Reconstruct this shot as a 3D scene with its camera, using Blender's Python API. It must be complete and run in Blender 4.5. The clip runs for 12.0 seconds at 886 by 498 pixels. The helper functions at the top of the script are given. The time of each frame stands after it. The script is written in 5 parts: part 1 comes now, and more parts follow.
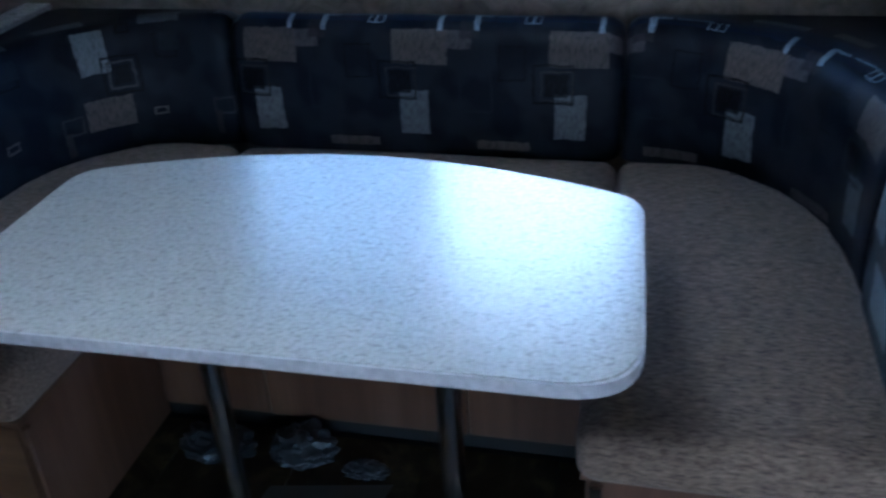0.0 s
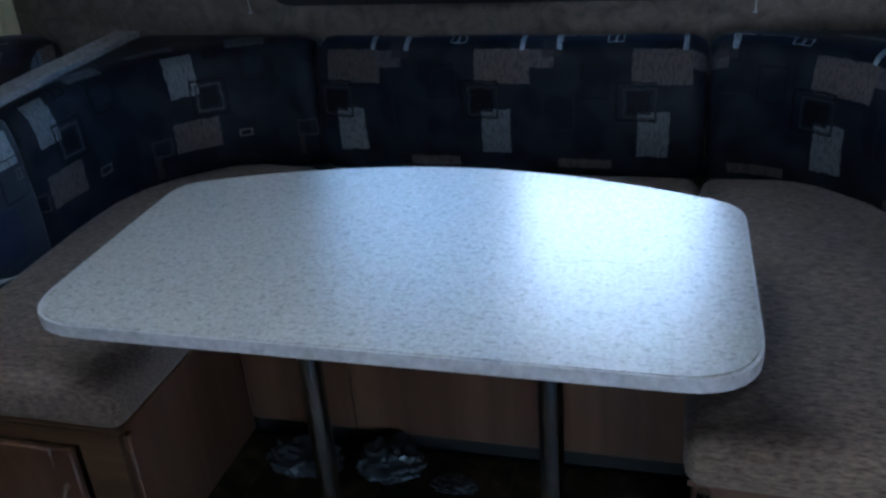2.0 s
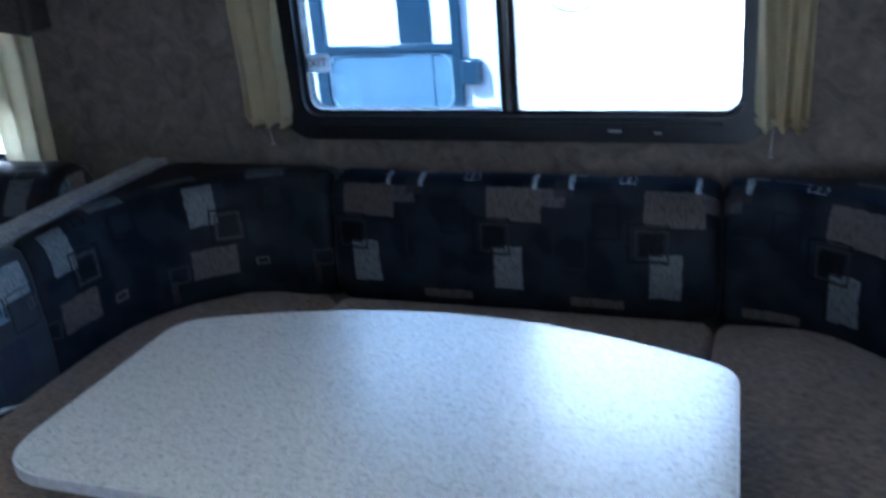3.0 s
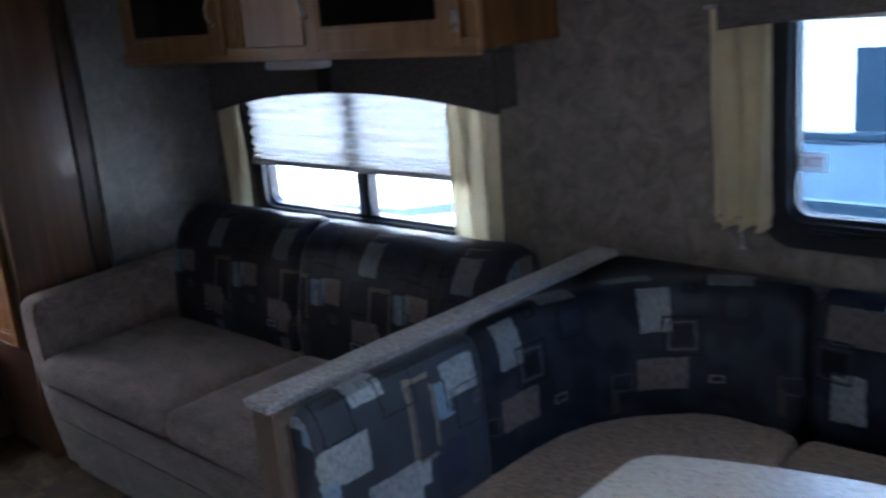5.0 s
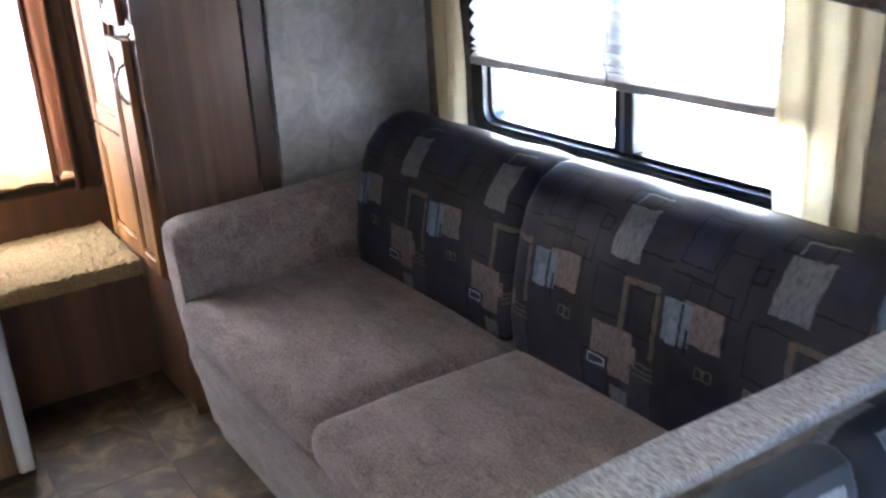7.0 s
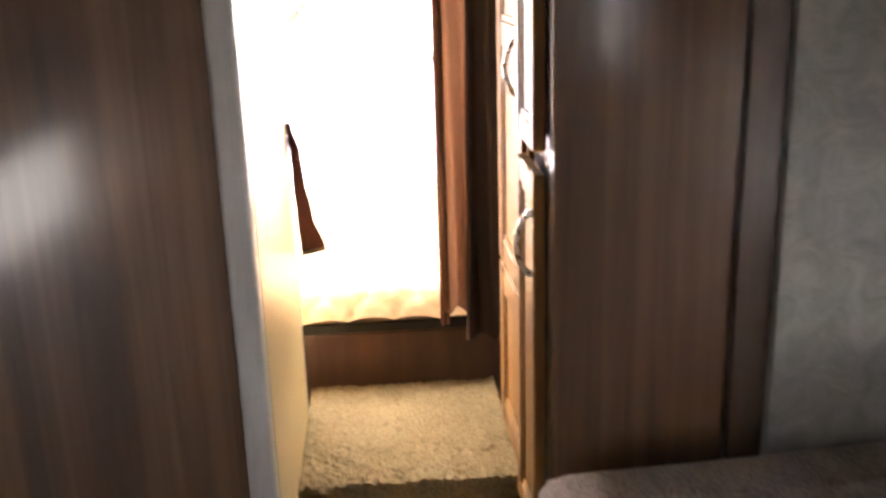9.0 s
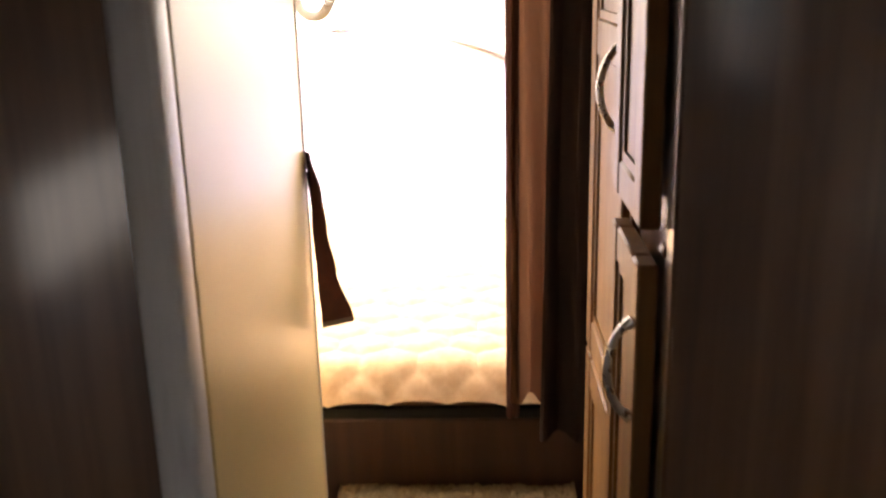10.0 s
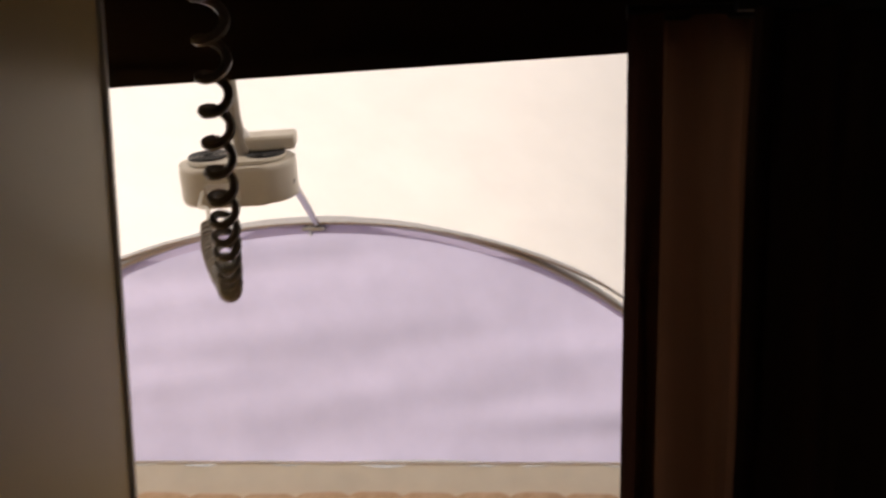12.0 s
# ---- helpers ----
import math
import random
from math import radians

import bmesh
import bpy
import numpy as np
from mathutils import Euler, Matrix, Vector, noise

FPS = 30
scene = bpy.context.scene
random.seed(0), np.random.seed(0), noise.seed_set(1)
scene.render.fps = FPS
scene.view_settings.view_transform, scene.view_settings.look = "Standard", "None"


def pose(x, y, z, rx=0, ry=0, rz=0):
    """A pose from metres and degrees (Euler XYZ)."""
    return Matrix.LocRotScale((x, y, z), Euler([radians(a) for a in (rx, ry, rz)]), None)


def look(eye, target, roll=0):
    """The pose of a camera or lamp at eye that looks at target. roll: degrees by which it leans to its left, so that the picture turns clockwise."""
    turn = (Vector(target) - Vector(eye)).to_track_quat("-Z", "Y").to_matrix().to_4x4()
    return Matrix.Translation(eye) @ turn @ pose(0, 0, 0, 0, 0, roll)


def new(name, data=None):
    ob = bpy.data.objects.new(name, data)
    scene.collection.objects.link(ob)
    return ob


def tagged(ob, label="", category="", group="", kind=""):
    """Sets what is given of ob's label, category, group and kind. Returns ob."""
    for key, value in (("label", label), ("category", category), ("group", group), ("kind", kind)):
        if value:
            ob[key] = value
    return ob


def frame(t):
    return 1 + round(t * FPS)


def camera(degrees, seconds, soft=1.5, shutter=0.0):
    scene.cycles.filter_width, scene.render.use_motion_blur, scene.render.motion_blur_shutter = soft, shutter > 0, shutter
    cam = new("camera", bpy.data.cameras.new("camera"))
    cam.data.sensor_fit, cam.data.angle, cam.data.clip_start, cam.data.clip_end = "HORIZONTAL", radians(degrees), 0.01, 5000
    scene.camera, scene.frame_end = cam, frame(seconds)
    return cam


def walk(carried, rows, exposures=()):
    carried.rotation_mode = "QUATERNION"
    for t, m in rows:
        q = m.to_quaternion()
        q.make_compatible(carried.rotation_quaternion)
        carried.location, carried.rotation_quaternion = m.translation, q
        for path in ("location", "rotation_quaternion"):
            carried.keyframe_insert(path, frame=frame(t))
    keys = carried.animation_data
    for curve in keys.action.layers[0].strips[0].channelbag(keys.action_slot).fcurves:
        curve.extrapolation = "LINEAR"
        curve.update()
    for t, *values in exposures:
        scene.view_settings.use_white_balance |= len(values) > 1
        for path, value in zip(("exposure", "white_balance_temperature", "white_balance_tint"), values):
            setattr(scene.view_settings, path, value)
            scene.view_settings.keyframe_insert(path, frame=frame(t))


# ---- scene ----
cam = camera(50.4, 12.0, soft=2.5, shutter=0.5)
PATH = [
    (0, (2.056, -2.396, 1.528), (1.619, -0.719, 0.531), -3.6),
    (0.5, (1.977, -2.41, 1.494), (1.440, -0.759, 0.509), -4.6),
    (1, (1.955, -2.44, 1.492), (1.357, -0.8, 0.537), -5.1),
    (1.5, (1.949, -2.472, 1.488), (1.377, -0.801, 0.549), -5.0),
    (2, (1.957, -2.465, 1.483), (1.434, -0.775, 0.576), -4.9),
    (2.5, (2.031, -2.442, 1.505), (1.494, -0.702, 0.677), -4.2),
    (2.7, (2.067, -2.406, 1.525), (1.495, -0.658, 0.739), -4.3),
    (4.3, (2.088, -2.306, 1.633), (0.926, -0.745, 1.174), -5.4),
    (4.5, (2.013, -2.292, 1.621), (0.788, -0.784, 1.148), -5.9),
    (5, (1.743, -2.21, 1.584), (0.401, -0.82, 1.067), -5.0),
    (5.5, (1.488, -2.05, 1.526), (0.037, -0.788, 0.978), -3.8),
    (6, (1.296, -1.852, 1.507), (-0.24, -0.726, 0.897), -3.8),
    (6.5, (1.111, -1.703, 1.48), (-0.462, -0.657, 0.822), -3.8),
    (7, (0.919, -1.609, 1.467), (-0.666, -0.609, 0.767), -3.5),
    (7.5, (0.701, -1.476, 1.427), (-0.966, -0.575, 0.787), -2.0),
    (7.7, (0.592, -1.435, 1.44), (-1.138, -0.632, 0.838), -1.5),
    (9.3, (-0.417, -1.123, 1.481), (-2.331, -1.109, 0.899), -2.2),
    (9.5, (-0.525, -1.099, 1.471), (-2.439, -1.132, 0.89), -2.2),
    (10, (-0.822, -1.082, 1.44), (-2.739, -1.167, 0.879), -1.4),
    (10.5, (-1.077, -1.089, 1.429), (-3.005, -1.176, 0.904), -1.2),
    (11, (-1.343, -1.088, 1.443), (-3.289, -1.212, 0.998), -0.3),
    (11.5, (-1.58, -1.092, 1.528), (-3.538, -1.296, 1.173), -1.9),
    (12, (-1.805, -1.141, 1.54), (-3.778, -1.24, 1.229), -0.9),
]
EXPOSURES = [
    (0.0, 3.75, 4350, 5), (0.5, 3.05, 4150, 3), (1.0, 3.05, 4150, 3), (1.5, 3.2, 4350, 4), (2.0, 3.4, 4600, 5), (2.7, 3.75, 4550, 6), (4.3, 3.2, 5100, 9),
    (5.0, 3.9, 5100, 12), (5.6, 4.5, 5250, 12), (6.5, 5.35, 5500, 14), (7.7, 5.9, 5950, 16), (9.3, 4.8, 7100, 16),
    (10.0, 3.7, 7300, 18), (10.5, 2.65, 7500, 19), (11.0, 1.75, 7500, 18), (11.5, 0.95, 7200, 18), (12.0, 0.28, 7000, 17)]
walk(cam, [(t, look(e, a, r)) for t, e, a, r in PATH], EXPOSURES)

# ---- daylight ----
SUN_DIR = Vector((-0.55, -0.55, 0.85)).normalized()
world = bpy.data.worlds.new("world")
world.use_nodes = True
scene.world = world
sky = world.node_tree.nodes.new("ShaderNodeTexSky")
sky.sky_type, sky.sun_disc = "NISHITA", False
sky.sun_elevation = math.asin(SUN_DIR.z)
sky.sun_rotation = math.atan2(SUN_DIR.x, SUN_DIR.y)
world.node_tree.links.new(sky.outputs[0], world.node_tree.nodes["Background"].inputs[0])
world.node_tree.nodes["Background"].inputs[1].default_value = 0.15
sun = new("sun", bpy.data.lights.new("sun", "SUN"))
sun.data.energy, sun.data.angle, sun.data.color = 5.0, radians(0.5), (1.0, 0.95, 0.87)
sun.matrix_world = look(SUN_DIR * 20, (0, 0, 0))


# ---- mesh helpers ----
def part(name, bm, material, parent=None, label="", smooth=True):
    """One bmesh as one mesh object under a thing or a part."""
    me = bpy.data.meshes.new(name)
    bmesh.ops.recalc_face_normals(bm, faces=bm.faces[:])
    bm.to_mesh(me)
    bm.free()
    if smooth:
        me.shade_smooth()
        me.set_sharp_from_angle(angle=radians(38))
    me.materials.append(material)
    ob = new(name, me)
    if parent is not None:
        ob.parent = parent
        ob.matrix_parent_inverse = parent.matrix_basis.inverted()
    if label:
        tagged(ob, label)
    return ob


def thing(name, place, label, category, group="", kind=""):
    """An Empty at the base of a thing, to which its parts are parented."""
    ob = new(name)
    ob.empty_display_size = 0.05
    ob.matrix_basis = Matrix.Translation(place)
    return tagged(ob, label, category, group, kind)


def single(name, bm, material, label, category, group="", kind="", smooth=True):
    return tagged(part(name, bm, material, None, "", smooth), label, category, group, kind)


def box(x0, x1, y0, y1, z0, z1, bevel=0.0, seg=1, bm=None):
    bm = bm or bmesh.new()
    m = Matrix.LocRotScale(((x0 + x1) / 2, (y0 + y1) / 2, (z0 + z1) / 2), None, (x1 - x0, y1 - y0, z1 - z0))
    made = bmesh.ops.create_cube(bm, size=1, matrix=m)["verts"]
    if bevel:
        edges = list({e for v in made for e in v.link_edges})
        bmesh.ops.bevel(bm, geom=edges, offset=bevel, segments=seg, affect="EDGES", profile=0.5)
    return bm


def prism(points, axis, lo, hi, bevel=0.0, seg=1, bm=None):
    """An outline in the plane across an axis, drawn out from lo to hi. Outline pairs: (x, y) for z, (x, z) for y, (y, z) for x."""
    bm = bm or bmesh.new()

    def at(p, w):
        return {"z": (p[0], p[1], w), "y": (p[0], w, p[1]), "x": (w, p[0], p[1])}[axis]
    low = [bm.verts.new(at(p, lo)) for p in points]
    top = [bm.verts.new(at(p, hi)) for p in points]
    n = len(points)
    faces = [bm.faces.new(low[::-1]), bm.faces.new(top)]
    for i in range(n):
        faces.append(bm.faces.new((low[i], low[(i + 1) % n], top[(i + 1) % n], top[i])))
    if bevel:
        rim = [e for f in faces[:2] for e in f.edges]
        bmesh.ops.bevel(bm, geom=rim, offset=bevel, segments=seg, affect="EDGES", profile=0.5)
    return bm


def round_rect(x0, x1, y0, y1, r, n=6):
    pts = []
    for cx, cy, a in ((x1 - r, y1 - r, 0), (x0 + r, y1 - r, 90), (x0 + r, y0 + r, 180), (x1 - r, y0 + r, 270)):
        for i in range(n + 1):
            b = radians(a + 90 * i / n)
            pts.append((cx + r * math.cos(b), cy + r * math.sin(b)))
    return pts


def ring(outer, inner, axis, lo, hi, bm=None):
    """A frame between two outlines with equal numbers of points."""
    bm = bm or bmesh.new()

    def at(p, w):
        return {"z": (p[0], p[1], w), "y": (p[0], w, p[1]), "x": (w, p[0], p[1])}[axis]
    n = len(outer)
    loops = [[bm.verts.new(at(p, w)) for p in pts] for pts, w in ((outer, lo), (outer, hi), (inner, hi), (inner, lo))]
    for k in range(4):
        a, b = loops[k], loops[(k + 1) % 4]
        for i in range(n):
            bm.faces.new((a[i], a[(i + 1) % n], b[(i + 1) % n], b[i]))
    return bm


def tube(points, r, seg=10, caps=True, bm=None):
    bm = bm or bmesh.new()
    pts = [Vector(p) for p in points]
    rings, up = [], None
    for i, p in enumerate(pts):
        d = (pts[min(i + 1, len(pts) - 1)] - pts[max(i - 1, 0)]).normalized()
        if up is None:
            up = d.orthogonal().normalized()
        up = (up - d * up.dot(d)).normalized()
        side = d.cross(up)
        rr = r[i] if isinstance(r, (list, tuple)) else r
        rings.append([bm.verts.new(p + rr * (math.cos(a) * up + math.sin(a) * side)) for a in [2 * math.pi * k / seg for k in range(seg)]])
    for a, b in zip(rings, rings[1:]):
        for k in range(seg):
            bm.faces.new((a[k], a[(k + 1) % seg], b[(k + 1) % seg], b[k]))
    if caps:
        bm.faces.new(rings[0][::-1])
        bm.faces.new(rings[-1])
    return bm


def lathe(profile, centre, seg=24, bm=None):
    """Profile pairs (radius, z) turned about an upright axis."""
    bm = bm or bmesh.new()
    rings = []
    for r, z in profile:
        rings.append([bm.verts.new((centre[0] + r * math.cos(2 * math.pi * k / seg), centre[1] + r * math.sin(2 * math.pi * k / seg), centre[2] + z)) for k in range(seg)])
    for a, b in zip(rings, rings[1:]):
        for k in range(seg):
            bm.faces.new((a[k], a[(k + 1) % seg], b[(k + 1) % seg], b[k]))
    bm.faces.new(rings[0][::-1])
    bm.faces.new(rings[-1])
    return bm


def sheet(us, vs, place, uv=None):
    """A grid of quads; place(u, v) gives each corner, uv(u, v) its cloth coordinates."""
    bm = bmesh.new()
    layer = bm.loops.layers.uv.new("UVMap") if uv else None
    rows = [[bm.verts.new(place(u, v)) for u in us] for v in vs]
    for j in range(len(vs) - 1):
        for i in range(len(us) - 1):
            f = bm.faces.new((rows[j][i], rows[j][i + 1], rows[j + 1][i + 1], rows[j + 1][i]))
            if uv:
                for loop, (a, b) in zip(f.loops, ((i, j), (i + 1, j), (i + 1, j + 1), (i, j + 1))):
                    loop[layer].uv = uv(us[a], vs[b])
    return bm


def steps(a, b, n):
    return [a + (b - a) * i / n for i in range(n + 1)]


def pad(x0, x1, y0, y1, z0, z1, r, n=14, puff=0.0, bow=0.0, shape=None):
    """A soft cushion: a rounded block whose top swells by puff and whose sides swell by bow. shape(x, y) may move the outline."""
    bm = bmesh.new()
    bmesh.ops.create_cube(bm, size=2)
    bmesh.ops.subdivide_edges(bm, edges=bm.edges[:], cuts=n, use_grid_fill=True)
    cx, cy, cz = (x0 + x1) / 2, (y0 + y1) / 2, (z0 + z1) / 2
    hx, hy, hz = (x1 - x0) / 2, (y1 - y0) / 2, (z1 - z0) / 2

    def spread(c, h):
        edge = min(0.9, 3.0 * r / h) if h > 0 else 0.5
        k = 1 - edge / 2
        if abs(c) < 0.7:
            return c / 0.7 * k
        return math.copysign(k + (abs(c) - 0.7) / 0.3 * (1 - k), c)
    for v in bm.verts:
        a, b, c = v.co
        p = Vector((spread(a, hx) * hx, spread(b, hy) * hy, spread(c, hz) * hz))
        q = Vector((max(-hx + r, min(hx - r, p.x)), max(-hy + r, min(hy - r, p.y)), max(-hz + r, min(hz - r, p.z))))
        d = p - q
        if d.length > 1e-6:
            p = q + d.normalized() * r
        fx, fy, fz = 1 - (p.x / hx) ** 2, 1 - (p.y / hy) ** 2, 1 - (p.z / hz) ** 2
        if c > 0:
            p.z += puff * max(fx, 0) ** 0.6 * max(fy, 0) ** 0.6 * c
        p.y += bow * max(fz, 0) * max(fx, 0) ** 0.4 * math.copysign(1, b) * (abs(b) > 0.5)
        p.x += bow * max(fz, 0) * max(fy, 0) ** 0.4 * math.copysign(1, a) * (abs(a) > 0.5)
        w = Vector((cx, cy, cz)) + p
        w += 0.003 * noise.noise_vector(w * 6.0)
        if shape:
            w.x, w.y = shape(w.x, w.y)
        v.co = w
    return bm


def bolster(path, profile, u0=0.0, ends=0.035, wobble=0.003, v0=0.0):
    """A long cushion: a closed profile of (depth, z) carried along a plan line of (x, y), with soft ends and cloth coordinates in metres.
    Depth runs to the left of the line's way."""
    pts = [Vector((*p, 0)) for p in path]
    dist = [0.0]
    for a, b in zip(pts, pts[1:]):
        dist.append(dist[-1] + (b - a).length)
    total = dist[-1]

    def at(s):
        s = max(0.0, min(total, s))
        for i in range(len(pts) - 1):
            if s <= dist[i + 1] or i == len(pts) - 2:
                k = (s - dist[i]) / (dist[i + 1] - dist[i])
                return pts[i].lerp(pts[i + 1], k), (pts[i + 1] - pts[i]).normalized()
    stations = [0.0, 0.006, 0.016, 0.03, 0.05] + steps(0.07, total - 0.07, max(4, int(total / 0.035))) + [total - q for q in (0.05, 0.03, 0.016, 0.006, 0.0)]
    n = len(profile)
    mid = (sum(p[0] for p in profile) / n, sum(p[1] for p in profile) / n)
    length = [0.0]
    for a, b in zip(profile, profile[1:] + profile[:1]):
        length.append(length[-1] + math.hypot(b[0] - a[0], b[1] - a[1]))
    bm = bmesh.new()
    layer = bm.loops.layers.uv.new("UVMap")
    rows = []
    for s in stations:
        p, d = at(s)
        back = Vector((-d.y, d.x, 0))
        near = min(s, total - s)
        k = ends * (1 - math.sqrt(max(0.0, 1 - (1 - min(1.0, near / 0.05)) ** 2)))
        swell = 0.006 * (1 - k / ends)
        row = []
        for q in profile:
            r = Vector((q[0] - mid[0], q[1] - mid[1]))
            r -= r.normalized() * min(k, r.length * 0.6)
            w = p + back * (mid[0] + r.x) + Vector((0, 0, mid[1] + r.y))
            w += wobble * noise.noise_vector(w * 7.0) + back * (-swell if q[0] < mid[0] else 0)
            row.append(bm.verts.new(w))
        rows.append(row)
    for j in range(len(rows) - 1):
        for i in range(n):
            f = bm.faces.new((rows[j][i], rows[j + 1][i], rows[j + 1][(i + 1) % n], rows[j][(i + 1) % n]))
            for loop, (a, b) in zip(f.loops, ((j, i), (j + 1, i), (j + 1, i + 1), (j, i + 1))):
                loop[layer].uv = (u0 + stations[a], v0 + length[b])
    for row in (rows[0], rows[-1]):
        f = bm.faces.new(row)
        for loop, q in zip(f.loops, profile):
            loop[layer].uv = (u0 + q[0], v0 + q[1])
    return bm


def arc(cx, cy, r, a0, a1, n):
    return [(cx + r * math.cos(radians(a0 + (a1 - a0) * i / n)), cy + r * math.sin(radians(a0 + (a1 - a0) * i / n))) for i in range(n + 1)]


# ---- materials ----
def base_mat(name, rough=0.6, metal=0.0, spec=0.5):
    m = bpy.data.materials.new(name)
    m.use_nodes = True
    b = m.node_tree.nodes["Principled BSDF"]
    b.inputs["Roughness"].default_value, b.inputs["Metallic"].default_value = rough, metal
    b.inputs["Specular IOR Level"].default_value = spec
    return m, m.node_tree, b


def put(nt, socket, value):
    if isinstance(value, bpy.types.NodeSocket):
        nt.links.new(value, socket)
    elif isinstance(value, (tuple, list)) and len(value) == 3 and socket.type == "RGBA":
        socket.default_value = (*value, 1)
    else:
        socket.default_value = value


def calc(nt, op, a, b=0.0, c=0.0):
    n = nt.nodes.new("ShaderNodeMath")
    n.operation = op
    for s, v in zip(n.inputs, (a, b, c)):
        put(nt, s, v)
    return n.outputs[0]


def mix(nt, fac, a, b, blend="MIX"):
    n = nt.nodes.new("ShaderNodeMix")
    n.data_type, n.blend_type = "RGBA", blend
    put(nt, n.inputs[0], fac)
    put(nt, n.inputs[6], a)
    put(nt, n.inputs[7], b)
    return n.outputs[2]


def coords(nt, kind="Object", scale=(1, 1, 1), turn=(0, 0, 0)):
    t = nt.nodes.new("ShaderNodeTexCoord")
    m = nt.nodes.new("ShaderNodeMapping")
    m.inputs["Scale"].default_value = scale
    m.inputs["Rotation"].default_value = [radians(a) for a in turn]
    nt.links.new(t.outputs[kind], m.inputs[0])
    return m.outputs[0]


def grain(nt, vec, scale, detail=4.0, rough=0.55, distort=0.0):
    n = nt.nodes.new("ShaderNodeTexNoise")
    put(nt, n.inputs["Vector"], vec)
    n.inputs["Scale"].default_value, n.inputs["Detail"].default_value = scale, detail
    n.inputs["Roughness"].default_value, n.inputs["Distortion"].default_value = rough, distort
    return n.outputs[0]


def ramp(nt, fac, stops):
    n = nt.nodes.new("ShaderNodeValToRGB")
    put(nt, n.inputs[0], fac)
    while len(n.color_ramp.elements) < len(stops):
        n.color_ramp.elements.new(0.5)
    for e, (p, c) in zip(n.color_ramp.elements, stops):
        e.position, e.color = p, (*c, 1) if len(c) == 3 else c
    return n.outputs[0]


def relief(nt, bsdf, height, strength=0.3, distance=0.002):
    n = nt.nodes.new("ShaderNodeBump")
    n.inputs["Strength"].default_value, n.inputs["Distance"].default_value = strength, distance
    put(nt, n.inputs["Height"], height)
    nt.links.new(n.outputs[0], bsdf.inputs["Normal"])


def cloth_mat(name, dark, light, streak=(60, 160, 160), rough=0.95, strength=0.5, fine=420):
    """Woven or chenille upholstery with streaked threads."""
    m, nt, b = base_mat(name, rough, spec=0.2)
    v = coords(nt, "Object", streak)
    g = grain(nt, v, 1.0, 3, 0.7)
    big = grain(nt, coords(nt), 5.0, 3)
    f = grain(nt, coords(nt), fine, 2)
    col = ramp(nt, g, [(0.32, dark), (0.68, light)])
    col = mix(nt, calc(nt, "MULTIPLY", big, 0.35), col, dark)
    put(nt, b.inputs["Base Color"], col)
    relief(nt, b, calc(nt, "ADD", calc(nt, "MULTIPLY", g, 0.7), calc(nt, "MULTIPLY", f, 0.5)), strength, 0.003)
    b.inputs["Sheen Weight"].default_value = 0.15
    return m


def plush_mat(name, dark, light):
    """Short-pile plush: soft brushed patches, fine pile and a slight sheen."""
    m, nt, b = base_mat(name, 0.95, spec=0.15)
    brushed = grain(nt, coords(nt, "Object", (4, 9, 9)), 1.6, 4, 0.6, 0.8)
    pile_tone = grain(nt, coords(nt, "Object", (120, 210, 210)), 1.0, 3, 0.75)
    fine = grain(nt, coords(nt), 520, 2)
    blend = calc(nt, "ADD", calc(nt, "MULTIPLY", brushed, 0.34), calc(nt, "MULTIPLY", pile_tone, 0.66))
    put(nt, b.inputs["Base Color"], ramp(nt, blend, [(0.40, dark), (0.60, light)]))
    relief(nt, b, calc(nt, "ADD", calc(nt, "MULTIPLY", brushed, 1.5), calc(nt, "ADD", calc(nt, "MULTIPLY", pile_tone, 0.9), calc(nt, "MULTIPLY", fine, 0.4))), 0.35, 0.003)
    b.inputs["Sheen Weight"].default_value = 0.2
    return m


def wood_mat(name, dark, mid, light, rough=0.35, axis="z", scale=1.0, strength=0.12, plank=0.0, coat=0.0):
    """Straight-grained wood, grain along an axis, optionally with printed plank tones across it."""
    m, nt, b = base_mat(name, rough)
    s = {"z": (9, 9, 0.7), "x": (0.7, 9, 9), "y": (9, 0.7, 9)}[axis]
    v = coords(nt, "Object", [q * scale for q in s])
    g = grain(nt, v, 1.6, 6, 0.6, 0.6)
    fine = grain(nt, coords(nt, "Object", [q * 9 * scale for q in s]), 1.5, 3, 0.6)
    col = ramp(nt, g, [(0.28, dark), (0.5, mid), (0.72, light)])
    col = mix(nt, calc(nt, "MULTIPLY", fine, 0.45), col, dark)
    if plank:
        across = {"z": (plank, plank, 0.02), "x": (0.02, plank, plank), "y": (plank, 0.02, plank)}[axis]
        w = grain(nt, coords(nt, "Object", across), 1.0, 1)
        pale = grain(nt, coords(nt, "Object", [q * 2.3 for q in across], (0, 0, 0)), 1.0, 2)
        col = mix(nt, ramp(nt, w, [(0.42, (0, 0, 0)), (0.6, (0.7, 0.7, 0.7))]), col, dark)
        col = mix(nt, ramp(nt, pale, [(0.50, (0, 0, 0)), (0.64, (0.45, 0.45, 0.45))]), col, light)
    put(nt, b.inputs["Base Color"], col)
    put(nt, b.inputs["Roughness"], calc(nt, "ADD", calc(nt, "MULTIPLY", fine, 0.16), rough - 0.08))
    relief(nt, b, fine, strength, 0.001)
    b.inputs["Coat Weight"].default_value = coat
    b.inputs["Coat Roughness"].default_value = 0.12
    return m


